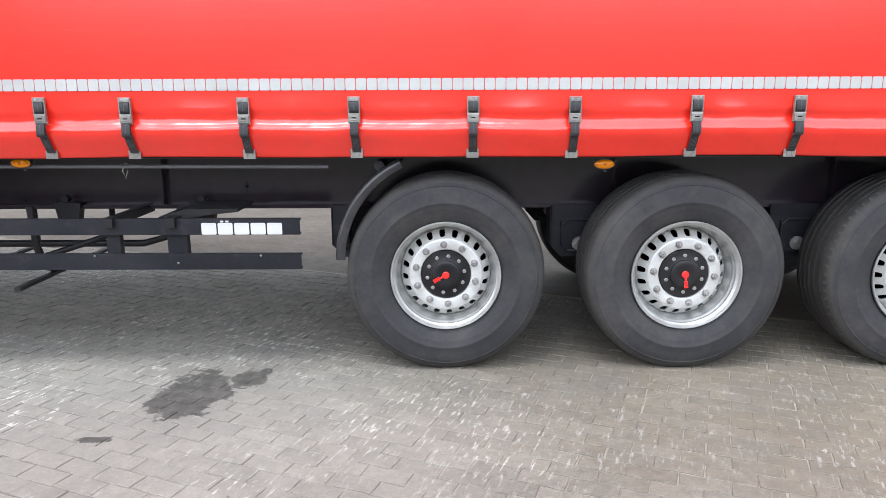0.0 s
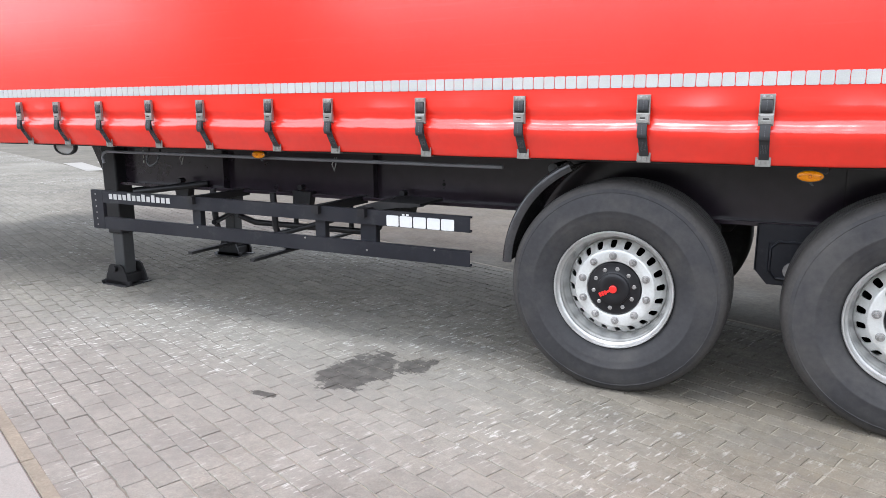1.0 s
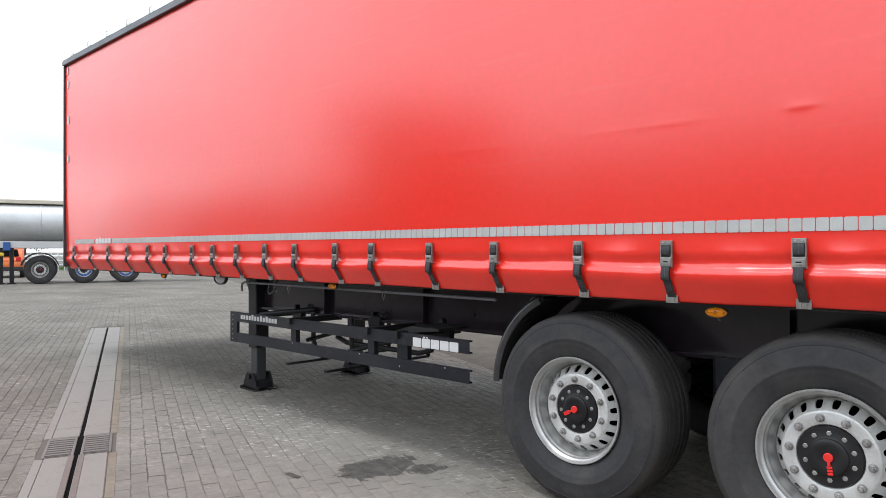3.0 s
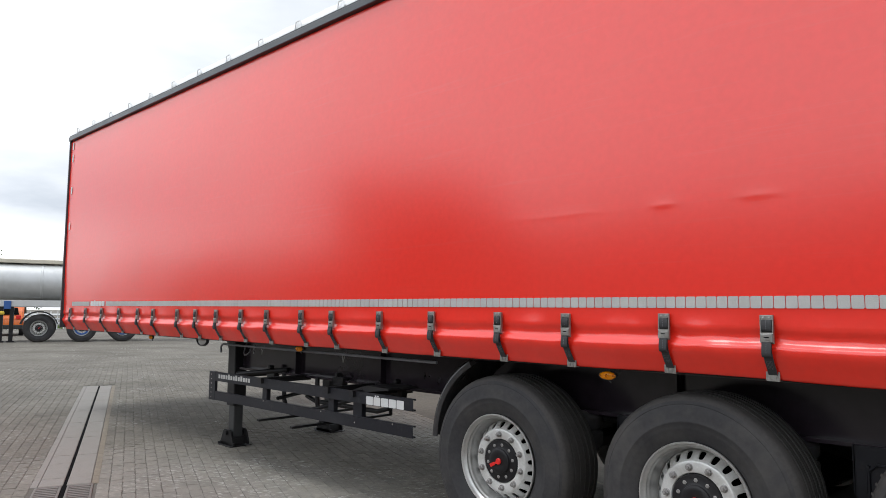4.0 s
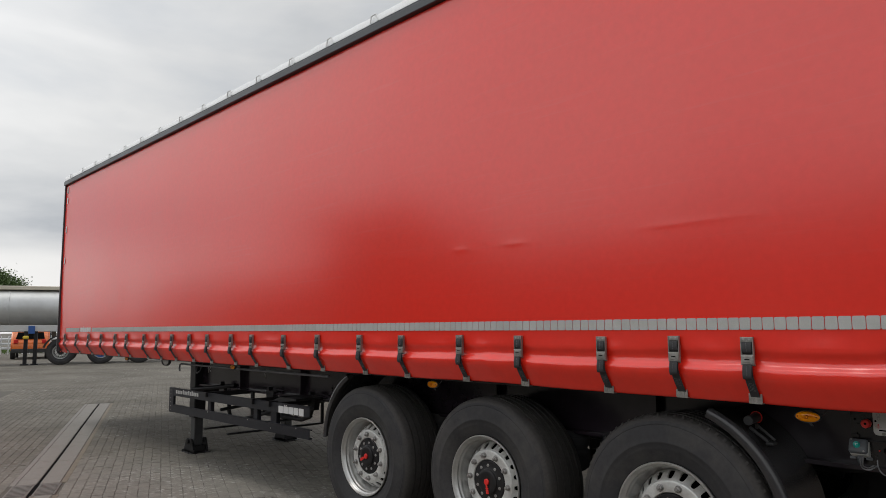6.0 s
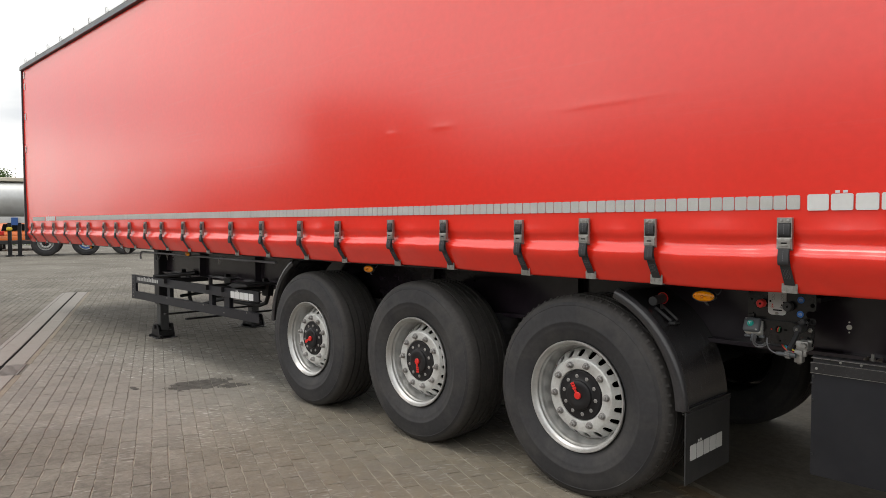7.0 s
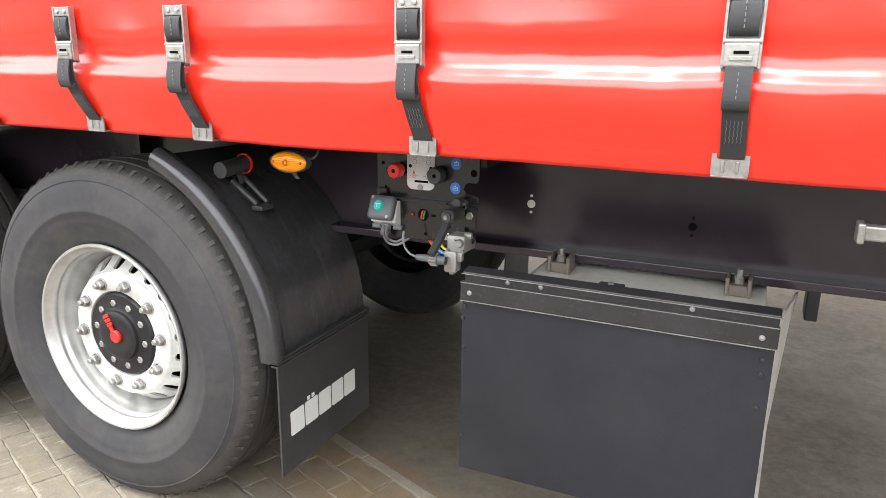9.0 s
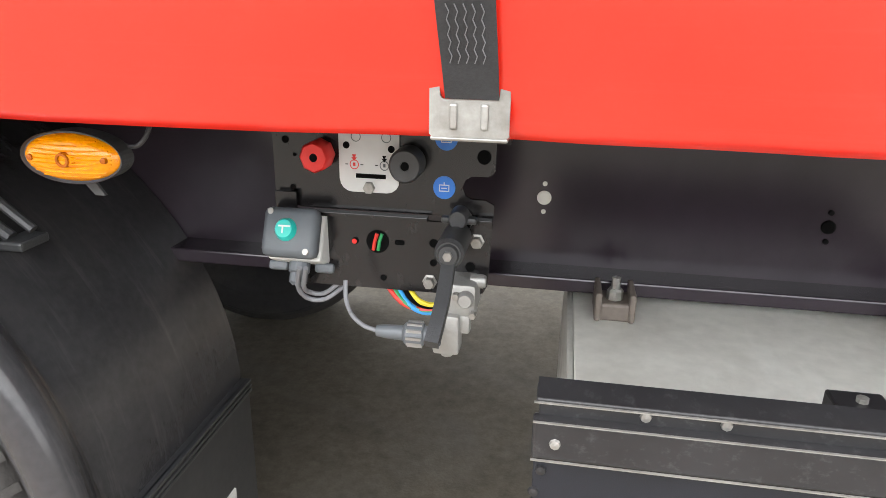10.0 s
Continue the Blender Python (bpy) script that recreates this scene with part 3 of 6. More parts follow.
# ---- the red curtain trailer ----
FRONT, REAR, WIDE = -8.06, 5.55, 2.55
BUCKLES = [4.341, 3.744, 3.145, 2.778, 2.349, 1.754, 1.246, 0.643, 0.138, -0.454, -1.003, -1.59, -2.015, -2.556, -3.005, -3.485, -3.925, -4.345, -4.96, -5.39, -5.96, -6.53, -7.12, -7.72]
trailer = thing("semi_trailer", "red curtain-sided semi-trailer with three axles and silver rims", "trailer")
LOW = [(1.50, 0.0), (1.46, 0.001), (1.43, 0.0005), (1.415, 0.001), (1.403, 0.0045), (1.393, 0.009), (1.384, 0.0125), (1.374, 0.0145), (1.363, 0.0145), (1.353, 0.0115), (1.345, 0.006), (1.34, 0.002), (1.334, 0.0), (1.329, -0.004), (1.322, -0.0075), (1.31, -0.009),
       (1.285, -0.001), (1.26, 0.013), (1.23, 0.031), (1.205, 0.045), (1.185, 0.055), (1.175, 0.062), (1.174, 0.075), (1.19, 0.085)]


def roof_drop(x):
    """The roof falls a little towards the rear."""
    return 0.02 - 0.0085 * (x - FRONT)


# short dents along the welded seam: middle, half length, depth
CREASES = ((0.66, 0.16, 0.0009), (1.25, 0.06, 0.002), (1.73, 0.09, 0.0015), (2.9, 0.3, 0.0005), (-0.6, 0.3, 0.0005))


def curtain_y(x, z):
    """Outer face of the side curtain."""
    if z >= 1.5:
        t = z - 1.5
        y = -0.018 * t if t < 0.35 else -0.0063 - 0.018 * (t - 0.35) + 0.0175 * (t - 0.35) ** 2 if t < 0.75 else -0.0107 - 0.004 * (t - 0.75)
        y += 0.007 * noise.noise((x * 0.55, 0.0, z * 0.5)) * min(1, t * 2)
        y += 0.0016 * noise.noise((x * 2.3, 3.0, z * 1.4)) * min(1, t * 4)
        fold = max(0.0, noise.noise((x * 1.6, 5.0, 0.0))) * (0.6 + 0.8 * noise.noise((x * 7.0, 2.0, z * 9)))
        crease = sum(h * math.exp(-((x - c) / w) ** 2) for c, w, h in CREASES)
        return y - (0.0009 * fold + crease) * math.exp(-((z - 2.046) / 0.016) ** 2)
    for (za, ya), (zb, yb) in zip(LOW, LOW[1:]):
        if za >= z >= zb:
            y = ya + (yb - ya) * (za - z) / (za - zb)
            break
    else:
        y = LOW[-1][1]
    return y


def skirt_shift(x):
    """How the hem waves between the straps."""
    near = min(abs(x - b) for b in BUCKLES)
    return min(near / 0.25, 1.0)


def hem_sag(x):
    """The hem hangs lower towards the rear."""
    return 0.0055 * max(0.0, x - 1.8)


def strap_pull(x):
    """How tightly a strap draws the hem in, 1 under the strap."""
    near = min(abs(x - b) for b in BUCKLES)
    return math.exp(-(near / 0.07) ** 2)


def build_curtain():
    s = Shape()
    xs = [FRONT + (REAR - FRONT) * i / 1000 for i in range(1001)]
    rows = []
    top = [3.9, 3.7, 3.4, 3.1, 2.8, 2.5, 2.25, 2.12, 2.08, 2.066, 2.054, 2.042, 2.03, 2.018, 2.0, 1.95, 1.8, 1.65, 1.56]
    for z in top:
        rows.append([(x, curtain_y(x, z), z + (roof_drop(x) if z > 3.8 else 0)) for x in xs])
    for k, (z, y) in enumerate(LOW):
        row = []
        for x in xs:
            w = skirt_shift(x)
            wob = noise.noise((x * 1.7, 7.0, z * 2))
            wave = 0.007 * wob + 0.006 * noise.noise((x * 4.0, 1.0, z * 5))
            amp = min(1.0, k / 4)
            pull = strap_pull(x)
            wave += 0.0034 * noise.noise((x * 9.0 + z * 7, 4.0, z * 10)) + 0.0012 * noise.noise((x * 24.0 - z * 16, 9.0, z * 20)) - 0.005 * pull
            row.append((x, y - (0.006 * w + wave) * amp, z + (0.007 * noise.noise((x * 1.1, 2.0, 0)) + 0.005 * wob + (0.005 * pull if 1.3 < z < 1.44 else 0) - hem_sag(x) * min(1, max(0, (1.31 - z) / 0.05))) * amp))
        rows.append(row)
    s.grid(rows)
    return part("side_curtain", s, M_RED, trailer, "glossy red tarpaulin side curtain with a folded hem", smooth=True, angle=80)


curtain = build_curtain()
for name, x0, x1, y0, y1, z0, z1 in (("rail_web", FRONT, REAR, 0.04, 0.07, 3.84, 3.98), ("roof_rail", FRONT - 0.006, REAR + 0.01, -0.058, 0.05, 3.905, 3.965), ("rail_lip", FRONT - 0.006, REAR + 0.01, -0.046, 0.05, 3.968, 3.986)):
    s = Shape().box(x0, x1, y0, y1, z0, z1, 0.006)
    s.v = [(x, y, z + roof_drop(x)) for x, y, z in s.v]
    part(name, s, M_RAIL, trailer, "dark grey metal roof rail")
s = Shape()
rows = []
for i in range(280):
    x = FRONT + (REAR - FRONT) * i / 279
    hump = 0.006 * max(0, math.cos(2 * math.pi * (x - 0.1) / 0.62)) ** 8
    slack = 0.006 * noise.noise((x * 2.1, 8.0, 0)) + hump
    rows.append([(x, y, z + (slack if 0 < k < 8 else 0)) for k, (y, z) in enumerate(((-0.04, 3.99), (-0.036, 4.045), (-0.02, 4.058), (0.15, 4.066), (0.6, 4.075), (1.27, 4.08), (1.95, 4.075), (2.4, 4.066), (2.59, 3.99)))])
s.grid(rows)
s.v = [(x, y, z + roof_drop(x)) for x, y, z in s.v]
part("roof_tarpaulin", s, M_ROOF, trailer, "pale sliding roof tarpaulin", smooth=True, angle=80)
loop = Shape().rod([(-0.05, -0.045, 3.99), (-0.03, -0.05, 4.045), (0.03, -0.05, 4.046), (0.05, -0.045, 3.99)], 0.006, 6).mesh("roof_loop", M_ROOF, True)
for i in range(22):
    part("roof_loop", loop, None, trailer, at=pose(FRONT + 0.35 + i * 0.62, 0, roof_drop(FRONT + 0.35 + i * 0.62)))
tab = Shape().prism([(-0.022, -0.05), (0.022, -0.05), (0.026, 0.03), (0.01, 0.055), (-0.02, 0.05)], -0.004, 0.003)
for x, z in ((FRONT + 0.1, 3.84), (FRONT + 0.11, 3.66), (FRONT + 0.12, 3.18), (FRONT + 0.11, 2.66)):
    part("front_tab", tab, M_WHITE, curtain, "small pale fixing tab", at=pose(x, curtain_y(x, z) - 0.004, z))
# front wall, rear doors, far curtain
part("corner_post", Shape().box(FRONT - 0.03, FRONT - 0.002, -0.036, 0.056, 1.2, 3.93, 0.006), M_RAIL, trailer, "dark front corner post")
s = Shape().box(FRONT - 0.03, FRONT, 0.06, WIDE, 1.2, 3.98, 0.004)
part("front_wall", s, M_RAIL, trailer, "dark grey front bulkhead")
s = Shape()
s.box(FRONT - 0.03, FRONT + 0.006, -0.012, 0.05, 1.2, 3.93, 0.008)
part("front_pillar", s, M_RAIL, trailer, "dark front corner pillar")
for a in (0.02, WIDE / 2 + 0.005):
    part("rear_door", Shape().box(REAR, REAR + 0.04, a, a + WIDE / 2 - 0.03, 1.2, 3.95, 0.006), M_WHITE, trailer)
part("far_curtain", Shape().box(FRONT, REAR, WIDE - 0.02, WIDE, 1.19, 3.95, 0.003), M_RED, trailer)
part("load_floor", Shape().box(FRONT, REAR, 0.09, WIDE - 0.05, 1.165, 1.2), M_UNDER, trailer)
# reflective tape, block by block, with the maker's mark left free
TW, TH, TC = 0.0249, 0.0285, 0.0055
tape_mesh = Shape().prism([(-TW + TC, -TH), (TW - TC, -TH), (TW - TC * 0.3, -TH + TC * 0.3), (TW, -TH + TC), (TW, TH - TC), (TW - TC * 0.3, TH - TC * 0.3), (TW - TC, TH), (-TW + TC, TH), (-TW + TC * 0.3, TH - TC * 0.3), (-TW, TH - TC), (-TW, -TH + TC), (-TW + TC * 0.3, -TH + TC * 0.3)], -0.001, 0.0012).mesh("tape_block", M_TAPE)
tape_x = [3.7705 - k * 0.053 for k in range(217)] + [4.2895 + k * 0.053 for k in range(22)]
for x in tape_x:
    if not -7.02 < x < -6.42:
        part("tape_block", tape_mesh, None, curtain, at=pose(x, curtain_y(x, 1.538) - 0.0025, 1.538))
for x0, x1, z0, z1 in ((3.823, 4.247, 1.504, 1.568), (-6.97, -6.47, 1.508, 1.57)):
    logo(curtain, "white printed block of the maker's mark", x0, x1, z0, z1, -0.004)


# strap buckles
def buckle_parts():
    plate = Shape()
    plate.box(-0.031, 0.031, -0.006, 0.0, 1.345, 1.478, 0.002)
    plate.box(-0.031, -0.026, -0.024, -0.004, 1.35, 1.478, 0.001)
    plate.box(0.026, 0.031, -0.024, -0.004, 1.35, 1.478, 0.001)
    plate.box(-0.027, 0.027, -0.03, -0.019, 1.352, 1.39, 0.003)
    plate.box(-0.018, 0.018, -0.034, -0.028, 1.362, 1.369, 0.001)
    plate.box(-0.029, 0.029, -0.022, -0.015, 1.455, 1.477, 0.002)
    plate.rod([(-0.03, -0.024, 1.392), (0.03, -0.024, 1.392)], 0.0045, 8)
    # near-black bar on the latch stands in for shade in its slot
    slot = Shape().box(-0.012, 0.012, -0.0335, -0.0295, 1.3725, 1.3775, 0.0008)
    for shape in (plate, slot):
        shape.v = [(x * 0.96, y * 0.68, z) for x, y, z in shape.v]
    web = Shape()
    web.rod([(0, -0.01, 1.454), (0, -0.017, 1.45), (0, -0.021, 1.438), (0, -0.022, 1.425), (0, -0.019, 1.41), (0, -0.01, 1.401)], 0, flat=(0.044, 0.003), soft=3)
    web.rod([(0, -0.022, 1.352), (0, -0.028, 1.325), (0, -0.029, 1.3), (0, -0.022, 1.286), (0, -0.012, 1.288), (0, -0.009, 1.3)], 0, flat=(0.042, 0.0025), soft=4)
    web.rod([(0, -0.014, 1.35), (0.0, -0.014, 1.31), (0.001, 0.002, 1.27), (0.002, 0.03, 1.225), (0.002, 0.0475, 1.2)], 0, flat=(0.041, 0.0025), soft=3)
    hook = Shape()
    hook.prism([(-0.021, 1.178), (0.037, 1.178), (0.039, 1.18), (0.039, 1.227), (0.0375, 1.2295), (0.034, 1.2295), (0.0325, 1.227), (0.0305, 1.209), (0.0285, 1.207), (-0.0125, 1.207), (-0.0145, 1.209), (-0.0165, 1.227), (-0.018, 1.2295), (-0.0215, 1.2295), (-0.023, 1.227), (-0.023, 1.18)], -0.0055, -0.0015)
    lip = Shape().box(-0.0225, 0.0385, -0.005, 0.03, 1.1745, 1.1785, 0.0018)
    rib = Shape().box(-0.003, 0.003, -0.0085, -0.0045, 1.184, 1.204, 0.0016)
    # pale thread: dashes down the loops, a zigzag down the sewn tail
    thread = Shape()
    for k in range(5):
        z = 1.408 + k * 0.009
        thread.box(-0.0007, 0.0007, -0.0245, -0.022, z + 0.004, z + 0.009)
    for k in range(5):
        z = 1.303 + k * 0.009
        y = -0.0285 if z < 1.325 else -0.022 - (1.352 - z) * 0.24
        thread.box(-0.0007, 0.0007, y - 0.0024, y - 0.001, z, z + 0.005)
    for off in (-0.012, -0.006, 0.0, 0.006, 0.012):
        pts = []
        for k in range(9):
            f = k / 8
            z = 1.268 - f * 0.04
            y = 0.002 + (1.27 - z) / 0.045 * 0.028
            pts.append((0.001 + off + (0.001 if k % 2 else -0.001), y - 0.0024, z - 0.0012))
        thread.rod(pts, 0, flat=(0.0007, 0.0007))
    bolts = Shape()
    bolts.lathe([(0, -0.0185), (0.005, -0.0175), (0.006, -0.014)], seg=10)
    return plate, slot, web, hook, thread, bolts, lip, rib


b_plate, b_slot, b_web, b_hook, b_thread, b_bolts, b_lip, b_rib = buckle_parts()
b_lip, b_rib = b_lip.mesh("hook_lip", M_STEEL), b_rib.mesh("hook_rib", M_STEEL)
b_thread, b_bolts = b_thread.mesh("stitching", M_CABLE), b_bolts.mesh("buckle_bolt", M_NUT)
b_plate, b_slot, b_web = b_plate.mesh("buckle", M_STEEL), b_slot.mesh("latch_slot", M_DARK), b_web.mesh("webbing", M_WEB)
b_hook = b_hook.mesh("strap_hook", M_STEEL)
rng = random.Random(9)
for x in BUCKLES:
    b = part("strap_buckle", b_plate, None, trailer, "steel over-centre strap buckle", at=pose(x, -0.006, rng.uniform(-0.003, 0.003)))
    part("latch_slot", b_slot, None, b)
    strap = part("webbing", b_web, None, b, "black woven strap with pale stitching")
    tagged(part("stitching", b_thread, None, strap), kind="stuff")
    for a in (-0.013, 0.013):
        part("buckle_bolt", b_bolts, None, b, at=pose(a, 0, 1.466))
    hk = part("strap_hook", b_hook, None, b, at=pose(-0.008, 0.054, -0.004 - 0.4 * hem_sag(x)))
    part("hook_lip", b_lip, None, hk)
    for a in (-0.004, 0.02):
        part("hook_rib", b_rib, None, hk, at=pose(a, 0, 0))

# chassis
for y in (0.66, WIDE - 0.66):
    d = 1 if y < 1.2 else -1
    s = Shape()
    s.box(-4.35, REAR, y - 0.006, y + 0.006, 0.845, 1.165)
    s.box(-4.3, REAR, y - 0.07, y + 0.07, 0.824, 0.848, 0.003)
    s.prism([(-4.35, 0.862), (-4.35, 1.165), (FRONT + 0.3, 1.165), (FRONT + 0.3, 1.15), (-4.5, 1.15)], y - 0.006, y + 0.006)
    s.box(FRONT + 0.3, -4.5, y - 0.07, y + 0.07, 1.14, 1.155, 0.003)
    for x in (-3.0, -1.7, 1.0, 2.3, 4.95):
        s.box(x, x + 0.012, min(y, y - d * 0.065), max(y, y - d * 0.065), 0.846, 1.16)
    part("chassis_beam", s, M_BEAM, trailer, "black steel longitudinal beam")
cm = Shape().box(0, 0.06, 0.66, WIDE - 0.66, 1.05, 1.163, 0.003).mesh("cross_member", M_CHASSIS)
neck = Shape().box(0, 0.06, 0.66, WIDE - 0.66, 1.142, 1.163, 0.003).mesh("cross_member", M_CHASSIS)
for i in range(20):
    part("cross_member", neck if i < 5 else cm, None, trailer, at=pose(FRONT + 0.4 + i * 0.68, 0, 0))
# dark discs on the beam stand in for shade inside bolt holes
hole = Shape().lathe([(0, -0.002), (0.011, -0.002), (0.011, 0.002)], seg=20)
hole.lathe([(0, -0.002), (0.0045, -0.002), (0.0045, 0.002)], (0.0, 0, 0.024), seg=10)
hole.lathe([(0, -0.002), (0.0045, -0.002), (0.0045, 0.002)], (0.0, 0, -0.024), seg=10)
hole = hole.mesh("bolt_hole", M_DARK)
for x, z in ((4.243, 0.944), (1.05, 0.93), (-1.2, 0.95)):
    part("bolt_hole", hole, None, trailer, at=pose(x, 0.6525, z))
# pale discs laid on the uncut beam stand in for daylight through holes
pale = Shape().lathe([(0, -0.001), (0.012, -0.001), (0.012, 0.002)], seg=20)
for dz in (0.024, -0.024):
    pale.lathe([(0, -0.001), (0.004, -0.001), (0.004, 0.002)], (0, 0, dz), seg=10)
part("drilled_hole", pale, M_SHEET, trailer, "pale disc on the beam, painted as daylight through a hole", at=pose(3.795, 0.6525, 0.965))


# wheels
def wheel_meshes():
    R, T = 0.55, 0.297
    side = [(T, 0.03), (0.315, 0.012), (0.345, 0.004), (0.365, -0.006), (0.378, -0.0095), (0.397, -0.0125), (0.402, -0.0155), (0.408, -0.0157), (0.414, -0.0137), (0.44, -0.0115), (0.462, -0.0085), (0.48, -0.005), (0.492, -0.001), (0.496, -0.002), (0.5, 0.002), (0.511, 0.008), (0.521, 0.014), (0.531, 0.022), (0.54, 0.034)]
    tread = []
    grooves = (0.085, 0.14, 0.1925, 0.245, 0.30)
    for g in grooves:
        crown = R - 0.006 * abs(g - 0.1925) / 0.16
        tread += [(crown, g - 0.0075), (crown - 0.016, g - 0.0055), (crown - 0.016, g + 0.0055), (crown, g + 0.0075)]
    prof = side + tread + [(r, 0.385 - h) for r, h in side[::-1]]
    tyre = Shape().lathe(prof, seg=96)
    tyre.m = [1 if len(side) - 4 <= q % (len(prof) - 1) < len(side) + len(tread) + 3 else 0 for q in range(len(tyre.f))]
    tyre.v = [(x, y, max(z, -0.537)) for x, y, z in tyre.v]
    lugged = Shape().add(tyre.v, tyre.f)
    lugged.m = list(tyre.m)
    # cuts along the shoulder of the block-edged tyre
    for k in range(72):
        a = 2 * math.pi * k / 72
        h = 0.033
        c, sn = math.cos(a), math.sin(a)
        t = 0.0065
        p = [(0.531 * c - t * sn, h - 0.012, 0.531 * sn + t * c), (0.531 * c + t * sn, h - 0.012, 0.531 * sn - t * c),
             (0.5485 * c + t * sn, h + 0.008, 0.5485 * sn - t * c), (0.5485 * c - t * sn, h + 0.008, 0.5485 * sn + t * c),
             (0.526 * c - t * sn, h + 0.012, 0.526 * sn + t * c), (0.526 * c + t * sn, h + 0.012, 0.526 * sn - t * c)]
        lugged.add(p, [(0, 1, 2, 3), (3, 2, 5, 4), (0, 3, 4), (1, 5, 2), (0, 4, 5, 1)], 1)
    lugged.v = [(x, y, max(z, -0.537)) for x, y, z in lugged.v]
    rim = Shape()
    rim.lathe([(0.262, 0.25), (0.268, 0.12), (0.272, 0.07), (0.280, 0.045), (0.288, 0.03), (0.296, 0.016), (0.3015, 0.008), (0.3025, 0.001), (0.299, -0.004), (0.293, -0.003), (0.289, 0.004), (0.2855, 0.016), (0.279, 0.02), (0.2755, 0.024), (0.2745, 0.03),
               (0.2765, 0.034), (0.2765, 0.04), (0.271, 0.046), (0.268, 0.054), (0.2685, 0.062), (0.264, 0.074), (0.256, 0.09), (0.252, 0.11), (0.25, 0.14), (0.249, 0.2), (0.249, 0.25)], seg=80)
    disc = Shape()
    prof = [(0.251, 0.1), (0.246, 0.088)]
    disc.lathe(prof, seg=80)
    # ring with hand holes, cut out one by one
    n, r0, r1 = 20, 0.204, 0.246
    hz = lambda r: 0.088 - (r1 - r) / (r1 - r0) * 0.056
    for k in range(n):
        a0, a1 = 2 * math.pi * k / n, 2 * math.pi * (k + 1) / n
        am, da = (a0 + a1) / 2, (a1 - a0) / 2
        outer, inner, deep = [], [], []
        for i in range(16):
            t = 2 * math.pi * i / 16
            cx, cy = math.cos(t), math.sin(t)
            q = max(abs(cx), abs(cy))
            r, a = (r0 + r1) / 2 + (r1 - r0) / 2 * cy / q, am + da * cx / q
            outer.append((r * math.cos(a), hz(r), r * math.sin(a)))
            k4 = (abs(cx) ** 4 + abs(cy) ** 4) ** 0.25
            r, a = 0.2255 + 0.0175 * cy / k4, am + 0.0155 / 0.222 * cx / k4 * (1 + 0.08 * cy)
            inner.append((r * math.cos(a), hz(r), r * math.sin(a)))
            deep.append(((r - 0.004) * math.cos(a), hz(r) + 0.009, (r - 0.004) * math.sin(a)))
        disc.add(outer + inner + deep, [(i, (i + 1) % 16, 16 + (i + 1) % 16, 16 + i) for i in range(16)] + [(16 + i, 16 + (i + 1) % 16, 32 + (i + 1) % 16, 32 + i) for i in range(16)])
    disc.lathe([(0.204, 0.032), (0.202, 0.027), (0.198, 0.0235), (0.191, 0.022), (0.148, 0.022), (0.141, 0.024), (0.139, 0.032), (0.128, 0.042)], seg=60)
    # flat drum disc, near-black to give the hand holes their shade
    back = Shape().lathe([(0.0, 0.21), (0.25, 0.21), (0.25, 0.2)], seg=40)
    nut = Shape()
    nut.lathe([(0.0, 0.044), (0.02, 0.044), (0.02, 0.038), (0.0165, 0.037)], seg=14)
    nut.lathe([(0.0165, 0.041), (0.0165, 0.024), (0.014, 0.021), (0.0, 0.021)], seg=6)
    nut.lathe([(0.009, 0.024), (0.009, 0.012), (0.007, 0.009), (0.0, 0.009)], seg=10)
    hub = Shape()
    hub.lathe([(0.138, 0.05), (0.136, 0.026), (0.13, 0.019), (0.09, 0.018), (0.081, 0.014)], seg=48)
    hub.lathe([(0.081, 0.014), (0.079, 0.004), (0.072, 0.001), (0.063, -0.001), (0.045, -0.001), (0.03, 0.003), (0.0, 0.003)], seg=48)
    bolt = Shape().lathe([(0.0115, 0.045), (0.0115, 0.032), (0.009, 0.03), (0.0, 0.03)], seg=6)
    dot = Shape().lathe([(0.0, 0.0), (0.017, 0.0), (0.02, 0.003), (0.02, 0.01)], seg=24)
    tab = Shape()
    tab.box(-0.006, 0.006, 0.003, 0.009, 0.018, 0.035, 0.001)
    for k in range(3):
        tab.box(-0.011, 0.011, 0.004, 0.009, 0.037 + k * 0.014, 0.048 + k * 0.014, 0.0012)
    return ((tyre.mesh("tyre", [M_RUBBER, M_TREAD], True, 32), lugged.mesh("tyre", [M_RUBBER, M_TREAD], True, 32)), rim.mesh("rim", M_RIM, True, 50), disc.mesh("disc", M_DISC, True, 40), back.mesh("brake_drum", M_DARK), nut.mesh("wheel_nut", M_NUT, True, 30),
            hub.mesh("hub", M_CHASSIS, True, 40), bolt.mesh("hub_bolt", M_NUT, True, 30), dot.mesh("cap_button", M_CAP_RED, True, 30), tab.mesh("cap_mark", M_CAP_RED))


WHEEL = wheel_meshes()
DISH = 0.032


